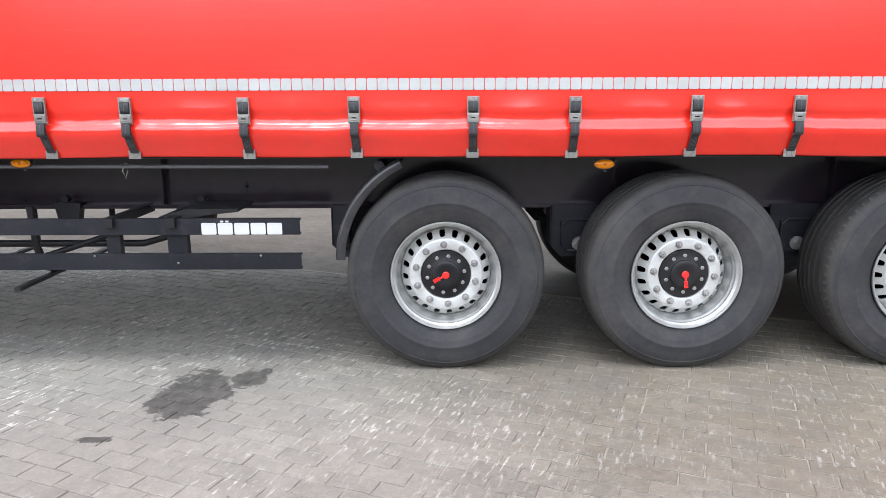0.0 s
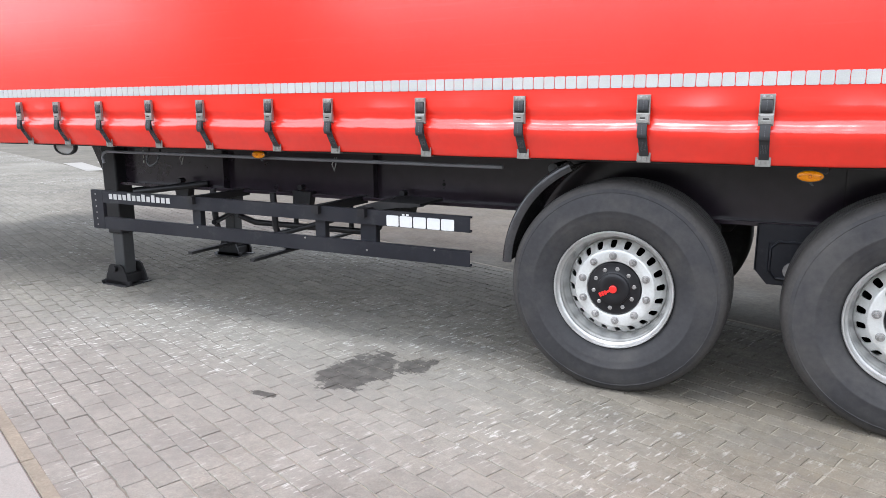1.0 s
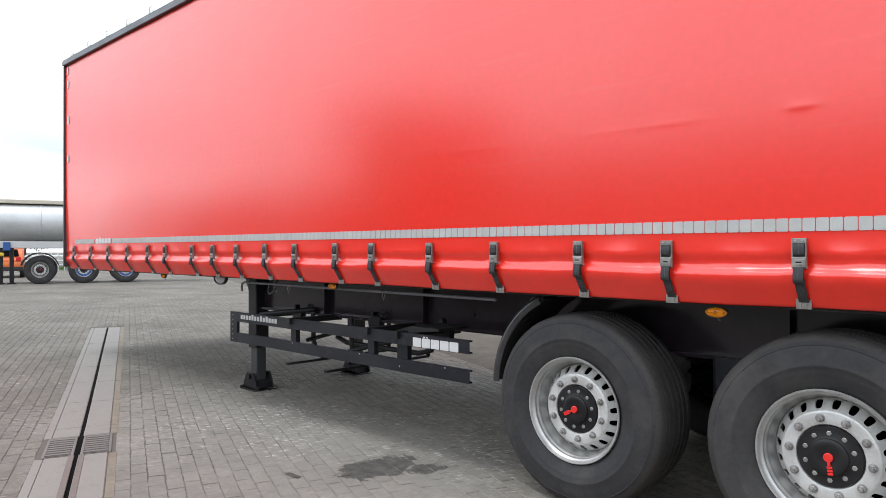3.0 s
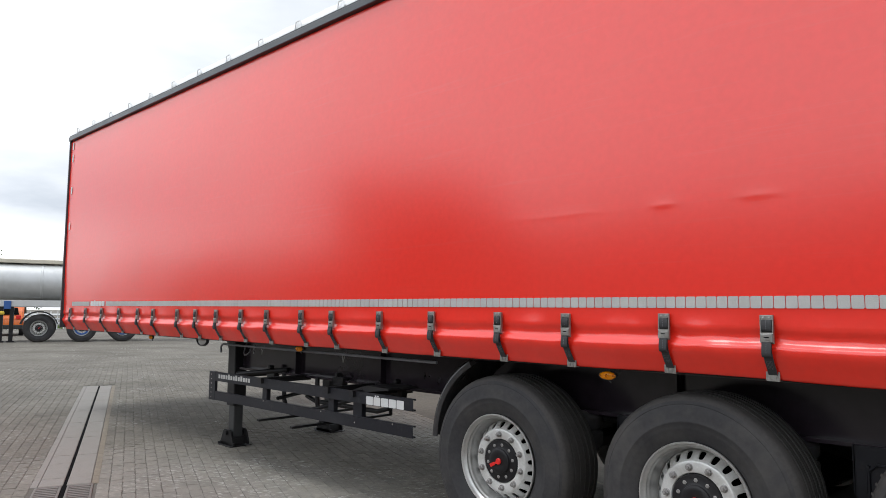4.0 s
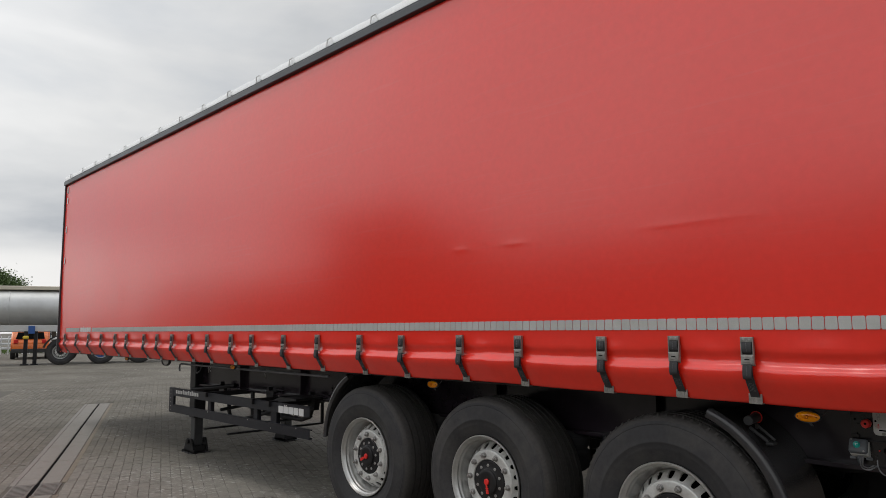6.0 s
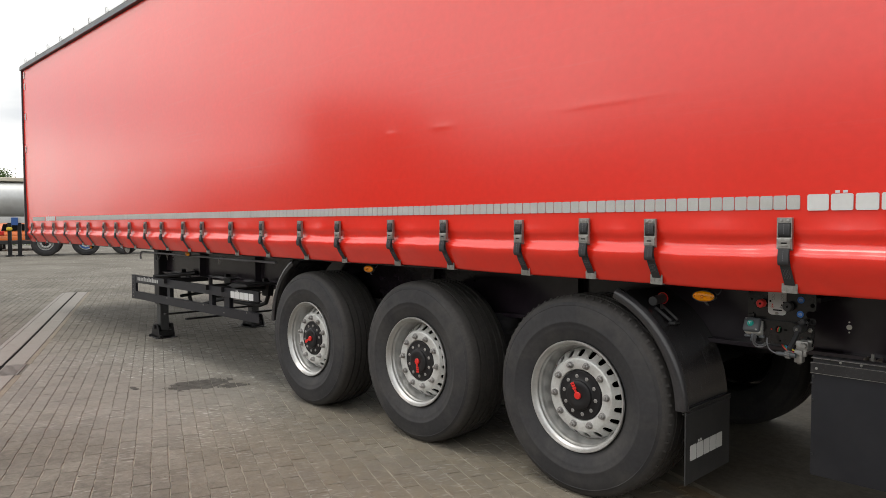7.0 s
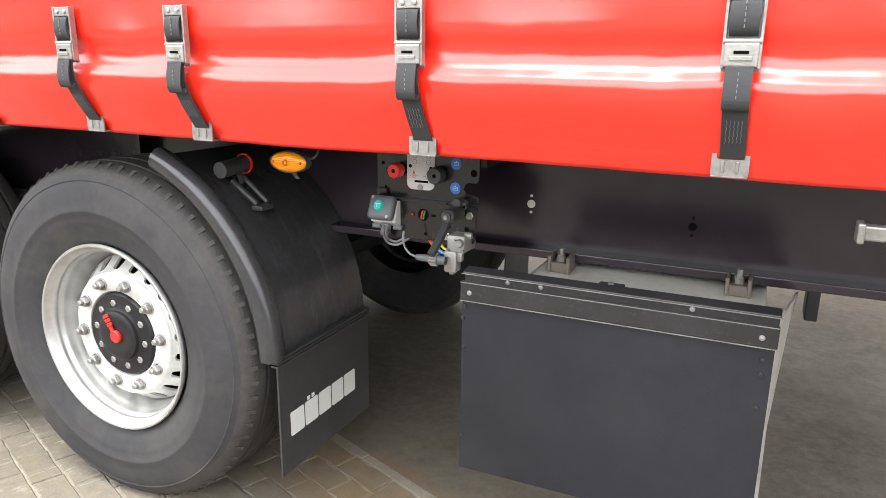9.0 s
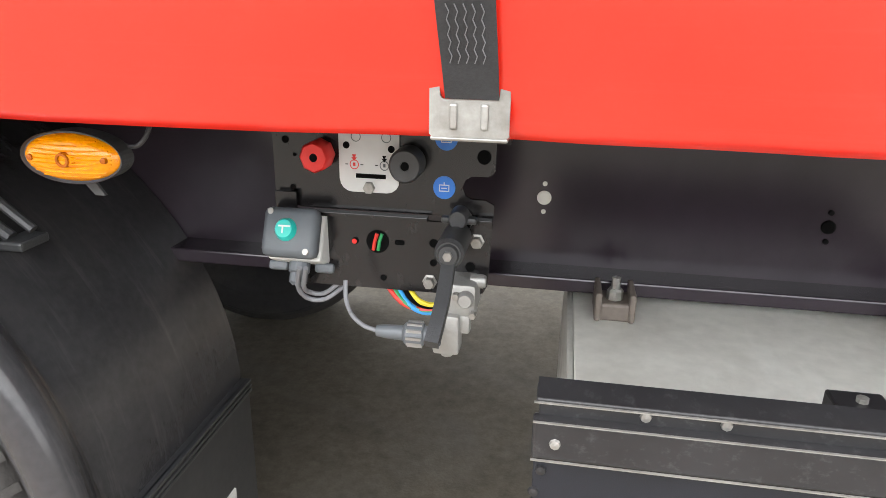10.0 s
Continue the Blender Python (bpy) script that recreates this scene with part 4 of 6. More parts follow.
def wheel(parent, at, spin=0, mark=0, lugs=0):
    names = ("tyre", "rim", "disc", "brake_drum", "wheel_nut", "hub", "hub_bolt", "cap_button", "cap_mark")
    w = part("wheel", WHEEL[0][lugs], None, parent, "worn black truck tyre on a silver steel rim", at=at)
    for name, me in zip(names[1:], WHEEL[1:]):
        deep = {"rim": 0.006, "wheel_nut": DISH - 0.019, "hub_bolt": DISH - 0.016, "cap_button": DISH - 0.008, "cap_mark": DISH - 0.01}.get(name, DISH)
        if name in ("wheel_nut", "hub_bolt"):
            r, turn = (0.168, spin + 18) if name == "wheel_nut" else (0.103, spin + 6)
            for k in range(10):
                a = radians(turn + 36 * k)
                part(name, me, None, w, at=pose(r * math.cos(a), deep, r * math.sin(a)))
        else:
            part(name, me, None, w, at=pose(0, deep, 0, 0, mark if name == "cap_mark" else spin, 0))
    return w


TYRE_Y = 0.126
for x, spin, mark in ((0.0, 4, -118), (1.31, 13, 172), (2.62, 22, -28)):
    wheel(trailer, pose(x, TYRE_Y, 0.52), spin, mark, 1 if x > 2 else 0)
    wheel(trailer, pose(x, WIDE - TYRE_Y, 0.52, 0, 0, 180), spin + 5, 30)
    s = Shape().rod([(x, 0.35, 0.52), (x, WIDE - 0.35, 0.52)], 0.066, 16)
    part("axle", s, M_CHASSIS, trailer)
    # hanger bracket, trailing arm, air spring for both sides
    for y in (0.60, WIDE - 0.72):
        h = x - 0.53
        s = Shape()
        s.prism([(h - 0.15, 0.84), (h + 0.13, 0.84), (h + 0.13, 0.56), (h + 0.07, 0.53), (h - 0.09, 0.53), (h - 0.15, 0.6)], y - 0.03, y - 0.018)
        s.prism([(h - 0.15, 0.84), (h + 0.13, 0.84), (h + 0.13, 0.56), (h + 0.07, 0.53), (h - 0.09, 0.53), (h - 0.15, 0.6)], y + 0.13, y + 0.142)
        s.box(h - 0.155, h - 0.145, y - 0.03, y + 0.142, 0.6, 0.84)
        hanger = part("axle_hanger", s, M_FRAME, trailer, "blue-black steel axle hanger bracket")
        s = Shape()
        s.rod([(h - 0.085, y - 0.036, 0.75), (h - 0.085, y - 0.036, 0.6), (h - 0.05, y - 0.036, 0.565), (h + 0.06, y - 0.036, 0.565), (h + 0.1, y - 0.036, 0.6), (h + 0.1, y - 0.036, 0.72), (h + 0.07, y - 0.036, 0.755), (h - 0.05, y - 0.036, 0.755), (h - 0.085, y - 0.036, 0.72)], 0.008, 6)
        part("reinforcement", s, M_FRAME, hanger)
        s = Shape().lathe([(0.0, -0.07), (0.022, -0.07), (0.022, -0.045), (0.042, -0.044), (0.042, -0.03)], (h + 0.02, y, 0.61), seg=12)
        part("pivot_bolt", s, M_NUT, hanger)
        s = Shape().rod([(h + 0.02, y + 0.05, 0.61), (x - 0.15, y + 0.05, 0.6), (x, y + 0.05, 0.62), (x + 0.3, y + 0.05, 0.56)], 0.04, 8)
        part("trailing_arm", s, M_CHASSIS, trailer)
        s = Shape().lathe([(0.0, 0.58), (0.1, 0.58), (0.13, 0.62), (0.13, 0.7), (0.11, 0.72), (0.13, 0.75), (0.13, 0.8), (0.09, 0.84), (0, 0.84)], (x + 0.32, y + 0.05, 0), 'z', 24)
        part("air_spring", s, M_RUBBER, trailer, smooth=True)


# mudguards
def mudguard(name, cx, cz, r, a0, a1, y0, y1):
    s = Shape()
    n = 26
    sect = [(0.0, y1), (0.0, y0 + 0.085), (0.002, y0 + 0.07), (0.016, y0 + 0.06), (0.026, y0 + 0.035), (0.022, y0 + 0.012), (0.006, y0), (-0.018, y0), (-0.03, y0 + 0.006), (-0.03, y0 + 0.011), (-0.016, y0 + 0.006), (0.004, y0 + 0.007), (0.016, y0 + 0.016),
            (0.019, y0 + 0.035), (0.011, y0 + 0.054), (-0.004, y0 + 0.066), (-0.006, y0 + 0.085), (-0.006, y1)]
    rows = []
    for i in range(n):
        a = radians(a0 + (a1 - a0) * i / (n - 1))
        rows.append([(cx + (r + dr) * math.cos(a), y, cz + (r + dr) * math.sin(a)) for dr, y in sect])
    s.grid(rows)
    k = len(sect)
    s.f += [tuple(range(k)), tuple((n - 1) * k + i for i in range(k))[::-1]]
    s.m += [0, 0]
    return part(name, s, M_GUARD, trailer, "black plastic quarter mudguard with a rolled lip", smooth=True, angle=50)


for far in (False, True):
    y0, y1 = (0.14, 0.57) if not far else (WIDE - 0.14, WIDE - 0.57)
    if not far:
        mudguard("mudguard", 0.022, 0.6, 0.598, 116, 179, y0, y1)
        rear = mudguard("mudguard", 2.618, 0.542, 0.605, 67, 1, y0, y1 + 0.08)
        s = Shape().box(3.231, 3.238, 0.165, 0.65, 0.19, 0.56, 0.002)
        flap = part("mud_flap", s, M_FLAP, trailer, "black rubber mud flap with a white maker's mark")
        s = Shape()
        for z in (0.545, 0.555, 0.566):
            s.box(3.219, 3.243, 0.16, 0.652, z - 0.012, z - 0.006, 0.001)
        part("fixing_strip", s, M_PLASTIC, flap)
        logo(flap, "white block of the maker's mark", -0.175, 0.175, 0.30, 0.375, 0.0, at=pose(3.2385, 0.385, 0, 0, 0, 90))
        # marker pole with a red ring, and clips on the mudguard
        s = Shape().rod([(3.022, 0.33, 1.069), (3.025, 0.225, 1.062)], 0.023, 20)
        stub = part("stub_pipe", s, M_PLASTIC, trailer, "short black rubber stub with a red ring", smooth=True)
        s = Shape().lathe([(0.026, 0), (0.03, 0), (0.03, 0.006), (0.026, 0.006)], (3.022, 0.326, 1.069), seg=24, closed=True)
        part("ring", s, M_CAP_RED, stub)
        s = Shape()
        s.rod([(3.0, 0.3, 1.02), (3.088, 0.3, 0.958)], 0.009, 8)
        s.rod([(3.03, 0.31, 1.035), (3.115, 0.31, 0.968)], 0.007, 8)
        s.box(3.08, 3.118, 0.28, 0.335, 0.944, 0.958, 0.004)
        s.rod([(3.035, 0.3, 1.02), (3.04, 0.285, 1.045)], 0.008, 8)
        part("mudguard_clamp", s, M_PLASTIC, rear)
        s = Shape().rod([(-0.36, 0.25, 1.11), (-0.36, 0.5, 1.11)], 0.028, 16)
        part("stub_pipe", s, M_PLASTIC, trailer, "short black round stub", smooth=True)
    else:
        mudguard("mudguard", 0.022, 0.6, 0.598, 116, 179, y0, y1)
        mudguard("mudguard", 2.61, 0.545, 0.58, 68, 3, y0, y1)
        part("mud_flap", Shape().box(3.255, 3.262, WIDE - 0.58, WIDE - 0.19, 0.21, 0.58, 0.002), M_FLAP, trailer)

# side guard
guard = thing("side_guard", "", "")
guard.parent = trailer
tagged(guard, "dark blue-black side underrun guard of two rails")


def c_rail(x0, x1, z0, z1, y):
    s = Shape()
    sect = [(y, z0), (y, z1), (y + 0.03, z1), (y + 0.03, z1 - 0.012), (y + 0.027, z1 - 0.012), (y + 0.027, z1 - 0.003), (y + 0.003, z1 - 0.003), (y + 0.003, z0 + 0.003), (y + 0.027, z0 + 0.003), (y + 0.027, z0 + 0.012), (y + 0.03, z0 + 0.012), (y + 0.03, z0)]
    k = len(sect)
    s.add([(x, a, b) for x in (x0, x1) for a, b in sect], [(i, (i + 1) % k, (i + 1) % k + k, i + k) for i in range(k)] + [tuple(range(k)), tuple(range(2 * k - 1, k - 1, -1))])
    return s


for y in (0.13,):
    top_rail = part("rail", c_rail(-3.83, -0.781, 0.755, 0.843, y), M_FRAME, guard)
    low_rail = part("rail", c_rail(-3.83, -0.781, 0.563, 0.65, y), M_FRAME, guard)
    part("end_plate", Shape().box(-3.85, -3.725, y - 0.002, y + 0.028, 0.56, 0.846, 0.003), M_FRAME, guard)
    for x in (-1.512, -1.843, -2.873):
        part("post", Shape().box(x, x + 0.11 if x > -1.6 else x + 0.075, y + 0.031, y + 0.075, 0.58, 0.83, 0.003), M_FRAME, guard)
        s = Shape()
        s.box(x + 0.02, x + 0.07, y + 0.07, 0.66, 0.80, 0.85, 0.004)
        s.prism([(x + 0.02, 0.85), (x + 0.07, 0.85), (x + 0.07, 0.8), (x + 0.02, 0.8)], 0.1, 0.2)
        part("bracket", s, M_CHASSIS, guard)
    logo(guard, "white block of the maker's mark", -1.31, -0.873, 0.757, 0.82, 0.1295)
    s = Shape()
    for k in range(13):
        a = -3.653 + k * 0.048
        s.box(a, a + 0.034, y - 0.0035, y - 0.0022, 0.785, 0.785 + (0.05 if k in (4, 7, 9) else 0.038))
    part("web_mark", s, M_TAPE, guard, "row of small pale printed bars")
    dot = Shape().lathe([(0, -0.0045), (0.005, -0.0035), (0.007, 0)], seg=8).mesh("rivet", M_STEEL)
    for x, z in [(-3.8, 0.59 + k * 0.045) for k in range(6)] + [(-1.0, 0.64), (-1.9, 0.64), (-2.8, 0.64), (-1.45, 0.6)]:
        part("rivet", dot, None, guard, at=pose(x, y - 0.001, z))
part("far_side_guard", c_rail(-3.83, -0.781, 0.755, 0.843, WIDE - 0.165), M_FRAME, trailer)
part("far_side_guard", c_rail(-3.83, -0.781, 0.563, 0.65, WIDE - 0.165), M_FRAME, trailer)

# pallet and spare wheel carrier under the frame
carrier = thing("wheel_carrier", "", "")
carrier.parent = trailer
tagged(carrier, "black tubular spare wheel carrier under the frame")
for x in (-2.9, -2.35):
    part("flat_bar", Shape().box(x - 0.02, x + 0.02, 0.14, 1.3, 0.44, 0.46, 0.003), M_CHASSIS, carrier)
    part("tube", Shape().rod([(x - 0.06, 0.45, 0.86), (x - 0.05, 0.45, 0.62), (x - 0.02, 0.47, 0.5), (x, 0.55, 0.46)], 0.022, 10), M_CHASSIS, carrier, smooth=True)
for a, b, r in (((-2.81, 0.29, 0.65), (-3.1, 0.9, 0.66), 0.018), ((-2.27, 0.28, 0.6), (-1.8, 0.6, 0.74), 0.018), ((-1.9, 0.3, 0.72), (-1.35, 0.66, 0.82), 0.02), ((-3.6, 0.3, 0.82), (-3.2, 0.64, 0.87), 0.025), ((-2.9, 1.3, 0.45), (-2.9, 1.3, 0.86), 0.02), ((-2.35, 1.3, 0.45), (-2.35, 1.3, 0.86), 0.02)):
    part("tube", Shape().rod([a, b], r, 10), M_CHASSIS, carrier, smooth=True)
part("tube", Shape().rod([(-3.0, 0.75, 0.62), (-2.85, 0.75, 0.58), (-1.9, 0.75, 0.58), (-1.75, 0.75, 0.62), (-1.65, 0.75, 0.8)], 0.022, 10), M_CHASSIS, carrier, smooth=True)
for x in (-2.26, -3.4, -1.45):
    s = Shape()
    s.prism([(x - 0.08, 0.862), (x + 0.08, 0.862), (x + 0.055, 0.73), (x - 0.055, 0.73)], 0.57, 0.63)
    s.rod([(x, 0.55, 0.89), (x, 0.6, 0.89)], 0.02, 8)
    part("bracket", s, M_CHASSIS, carrier)

s = Shape().prism([(-1.565, 0.83), (-1.45, 0.826), (-1.3, 0.85), (-1.13, 0.868), (-1.13, 0.884), (-1.41, 0.884), (-1.47, 0.868), (-1.565, 0.84)], 0.2, 0.5)
part("bracket", s, M_CHASSIS, carrier)
# landing legs
for y in (0.63, WIDE - 0.63):
    lg = thing("landing_leg", "", "")
    lg.parent = trailer
    tagged(lg, "dark steel landing leg on a flat foot")
    part("outer_tube", Shape().box(-4.26, -4.1, y - 0.075, y + 0.075, 0.42, 1.16, 0.012), M_CHASSIS, lg)
    part("inner_tube", Shape().box(-4.24, -4.12, y - 0.055, y + 0.055, 0.08, 0.5, 0.01), M_PLASTIC, lg)
    s = Shape()
    for d in (-0.1, 0.085):
        s.prism([(-4.31, 0.02), (-4.05, 0.02), (-4.055, 0.07), (-4.1, 0.165), (-4.13, 0.185), (-4.23, 0.185), (-4.26, 0.165), (-4.305, 0.07)], y + d, y + d + 0.015)
    s.rod([(-4.18, y - 0.125, 0.15), (-4.18, y + 0.125, 0.15)], 0.026, 10)
    s.box(-4.27, -4.09, y - 0.085, y + 0.085, 0.02, 0.1, 0.008)
    s.box(-4.33, -4.03, y - 0.1, y - 0.07, 0.015, 0.05, 0.005)
    part("foot_block", s, M_CHASSIS, lg, at=pose(0, 0, GROUND))
    s = Shape()
    s.box(-4.32, -4.04, y - 0.13, y + 0.13, 0.0, 0.016, 0.004)
    s.add([(-4.32, y - 0.13, 0.016), (-4.32, y + 0.13, 0.016), (-4.36, y + 0.11, 0.035), (-4.36, y - 0.11, 0.035), (-4.32, y - 0.13, 0.004), (-4.32, y + 0.13, 0.004), (-4.36, y + 0.11, 0.025), (-4.36, y - 0.11, 0.025)], [(0, 1, 2, 3), (7, 6, 5, 4), (0, 3, 7, 4), (1, 5, 6, 2), (2, 6, 7, 3)])
    part("foot_plate", s, M_CHASSIS, lg, at=pose(0, 0, GROUND))
part("cross_tube", Shape().rod([(-4.18, 0.7, 0.75), (-4.18, WIDE - 0.7, 0.75)], 0.03, 10), M_CHASSIS, trailer)
s = Shape()
for k in range(4):
    s.box(-3.885, -3.875, 0.65, 0.656, 1.0 + k * 0.04, 1.022 + k * 0.04)
part("scale_mark", s, M_WHITE, trailer, "short white marks down the beam")

# long pole under the hem
s = Shape().rod([(-3.79, 0.22, 1.035), (-3.8, 0.22, 1.07), (-3.79, 0.22, 1.105), (-3.75, 0.22, 1.121), (-2.2, 0.22, 1.116), (-0.63, 0.22, 1.111)], 0.011, 10)
pole = part("stowed_pole", s, M_CABLE, trailer, "long dull grey rod stowed under the hem", smooth=True)
for x in (-3.0, -1.73):
    s = Shape().rod([(x, 0.23, 1.13), (x - 0.014, 0.22, 1.09), (x, 0.22, 1.05), (x + 0.014, 0.22, 1.09), (x, 0.25, 1.13)], 0.004, 6)
    part("safety_clip", s, M_STEEL, pole)
s = Shape().rod([(-3.35, 0.26, 1.15), (-3.36, 0.24, 1.07), (-3.31, 0.22, 1.03), (-3.25, 0.23, 1.06), (-3.24, 0.26, 1.15)], 0.008, 8, soft=4)
part("hanging_loop", s, M_PLASTIC, trailer, "black hose loop under the hem", smooth=True)
s = Shape().lathe([(0.0, 0.0), (0.09, 0.004), (0.11, 0.012), (0.112, 0.02), (0.1, 0.03)], seg=32)
s.v = [(x * 0.98, y, z * 0.5) for x, y, z in s.v]
lamp = part("oval_lamp", s, M_WHITE, trailer, "oval milky lamp under the hem", smooth=True, at=pose(-4.2, 0.2, 1.148))
s = Shape().lathe([(0.108, 0.008), (0.112, 0.0), (0.124, 0.002), (0.126, 0.03), (0.108, 0.032)], seg=32)
s.v = [(x * 0.98, y, z * 0.52) for x, y, z in s.v]
part("rim", s, M_PLASTIC, lamp, "black lamp rim", smooth=True)


# amber marker lamps
def marker(x, y, z):
    s = Shape().lathe([(0.0, 0.004), (0.058, 0.004), (0.06, 0.001), (0.06, 0.022), (0, 0.022)], seg=40)
    s.v = [(a, b, c * 0.48) for a, b, c in s.v]
    lamp = part("marker_lamp", s, M_PLASTIC, trailer, "oval amber side marker lamp", at=pose(x, y, z) @ Matrix.Diagonal((0.92, 1, 0.92, 1)))
    s = Shape().lathe([(0.0, -0.01), (0.012, -0.0105), (0.014, -0.008), (0.03, -0.007), (0.045, -0.004), (0.054, 0.001), (0.058, 0.006)], seg=40)
    s.v = [(a, b, c * 0.46) for a, b, c in s.v]
    part("lens", s, M_AMBER, lamp, "ribbed amber lens", smooth=True)
    for k in range(9):
        z = -0.019 + k * 0.00475
        w = 0.05 * math.sqrt(max(0.05, 1 - (z / 0.0255) ** 2))
        rib = [(w * q, -0.0108 + 0.013 * (math.hypot(w * q, z / 0.46) / 0.058) ** 2, z) for q in (-1, -0.75, -0.5, -0.25, 0.25, 0.5, 0.75, 1)]
        part("lens_rib", Shape().rod(rib, 0.0011, 5), M_AMBER, lamp, smooth=True)
    part("reflector", Shape().lathe([(0.005, -0.0125), (0.0075, -0.0125), (0.0085, -0.008), (0.005, -0.008)], seg=16, closed=True), M_AMBER_DARK, lamp)
    for d in (-0.043, 0.043):
        part("lens_screw", Shape().lathe([(0.0, -0.007), (0.0032, -0.0065), (0.004, -0.003)], (d, 0, 0), seg=10), M_AMBER_DARK, lamp)
    part("lamp_bracket", Shape().prism([(-0.01, -0.026), (0.006, -0.026), (0.02, -0.046), (0.008, -0.046)], 0.02, 0.024), M_FLAP, lamp)
    part("lamp_cable", Shape().rod([(0.045, 0.022, 0.012), (0.066, 0.022, 0.012), (0.076, 0.03, 0.03), (0.07, 0.05, 0.06), (0.06, 0.08, 0.09)], 0.0026, 8, soft=5), M_PLASTIC, lamp)


for x, z in ((-5.3, 1.145), (-2.228, 1.143), (0.831, 1.128), (3.341, 1.118)):
    marker(x, 0.115, z)

# stowage box behind the axles
box = thing("stowage_box", "", "")
box.parent = trailer
tagged(box, "anthracite panelled stowage box with pale grey sides")
BX0, BX1, BY = 3.81, 4.455, 0.115
part("front_panel", Shape().box(BX0, BX1, BY, BY + 0.006, 0.412, 0.846, 0.002), M_BOX, box)
s = Shape()
s.box(BX0 - 0.003, BX1 + 0.004, BY - 0.006, BY + 0.012, 0.838, 0.882, 0.003)
s.box(BX0 + 0.002, BX1 + 0.002, BY + 0.008, BY + 0.03, 0.86, 0.9, 0.002)
s.box(BX0 - 0.001, BX1 + 0.004, BY + 0.002, BY + 0.036, 0.897, 0.9035, 0.002)
part("lid_edge", s, M_LID, box, "chipped blue-black folded lid edge")
s = Shape().add([(BX0, BY + 0.003, 0.9035), (BX1 + 0.004, BY + 0.003, 0.9035), (BX1 + 0.004, BY + 0.035, 0.909), (BX0, BY + 0.035, 0.909), (BX0, BY + 0.003, 0.902), (BX1 + 0.004, BY + 0.003, 0.902), (BX1 + 0.004, BY + 0.035, 0.902), (BX0, BY + 0.035, 0.902)],
                [(0, 1, 2, 3), (7, 6, 5, 4), (0, 4, 5, 1), (1, 5, 6, 2), (2, 6, 7, 3), (3, 7, 4, 0)])
part("lid_flange", s, M_LID, box)
for y, z, h, words in ((BY - 0.0095, 0.838, 0.0013, "worn lower lip"), (BY - 0.0075, 0.8805, 0.0011, "thin worn lip"), (BY - 0.0005, 0.8985, 0.0014, "worn upper lip")):
    part("bright_edge", Shape().box(BX0 - 0.003, BX1 + 0.005, y, y + 0.0028, z, z + h), M_STEEL, box, words)
part("top_sheet", Shape().box(3.855, BX1 - 0.015, 0.17, 0.9, 0.792, 0.801, 0.002), M_SHEET, box)
s = Shape()
for d in (0.0, -0.006):
    s.v += [(BX1 - 0.004 + d, 0.122, 0.412), (BX1 - 0.004 + d, 0.122, 0.862), (BX1 + 0.004 + d, 0.2, 0.862), (BX1 + 0.06 + d, 0.66, 0.8), (BX1 + 0.015 + d, 0.62, 0.49)]
s.f = [(0, 1, 2, 3, 4), (9, 8, 7, 6, 5)] + [(k, k + 5, (k + 1) % 5 + 5, (k + 1) % 5) for k in range(5)]
s.m = [0] * 7
part("side_sheet", s, M_SIDE, box)
part("side_sheet", Shape().box(3.845, 3.855, 0.122, 0.9, 0.412, 0.8, 0.003), M_SIDE, box)
part("bottom_sheet", Shape().box(3.86, BX1 - 0.014, 0.122, 0.9, 0.412, 0.424), M_SHEET, box)
s = Shape()
for d in (0.002, 0.012):
    s.v += [(BX1 - 0.004 + d, 0.122, 0.409), (BX1 - 0.004 + d, 0.122, 0.455), (BX1 + 0.016 + d, 0.62, 0.52), (BX1 + 0.016 + d, 0.62, 0.474)]
s.f = [(3, 2, 1, 0), (4, 5, 6, 7)] + [(k, (k + 1) % 4, (k + 1) % 4 + 4, k + 4) for k in range(4)]
s.m = [0] * 6
part("corner_strip", s, M_SIDE, box)
part("beam_bracket", Shape().box(4.53, 4.56, 0.6, 0.68, 0.745, 0.83, 0.004), M_CHASSIS, box)
part("corner_strip", Shape().box(BX1 - 0.006, BX1 - 0.0005, 0.122, 0.15, 0.45, 0.84, 0.002), M_BOX, box)
painted = Shape().lathe([(0, -0.003), (0.005, -0.002), (0.006, 0.001)], seg=8).mesh("rivet", M_LID)
rivet = Shape().lathe([(0, -0.003), (0.005, -0.002), (0.006, 0.001)], seg=8).mesh("rivet", M_STEEL)
for x, z in ((3.818, 0.822), (3.812, 0.795), (3.816, 0.725), (4.436, 0.812), (4.436, 0.782), (4.436, 0.712), (3.83, 0.858), (4.43, 0.858), (3.915, 0.891), (3.99, 0.891), (4.3, 0.891), (3.815, 0.5), (4.44, 0.5)):
    part("rivet", painted if z < 0.84 else rivet, None, box, at=pose(x, BY - 0.001 if z < 0.84 else BY - 0.007 if z < 0.86 else BY + 0.007, z))
for x in (3.917, 4.373):
    s = Shape()
    for a in (-0.031, 0.021):
        s.box(x + a, x + a + 0.01, 0.53, 0.605, 0.802, 0.85, 0.004)
    s.box(x - 0.026, x + 0.026, 0.535, 0.6, 0.802, 0.832, 0.005)
    br = part("hanger_bracket", s, M_RUST, box, "brown primed hanger bracket")
    part("bolt", Shape().lathe([(0.013, 0.83), (0.013, 0.846), (0.01, 0.85), (0, 0.85)], (x, 0.56, 0), 'z', 8).lathe([(0.007, 0.848), (0.007, 0.868), (0, 0.868)], (x, 0.56, 0), 'z', 8), M_STEEL, br)
s = Shape()
s.box(4.1, 4.155, 0.155, 0.2, 0.802, 0.9, 0.003)
catch = part("catch_plate", s, M_CHASSIS, box)
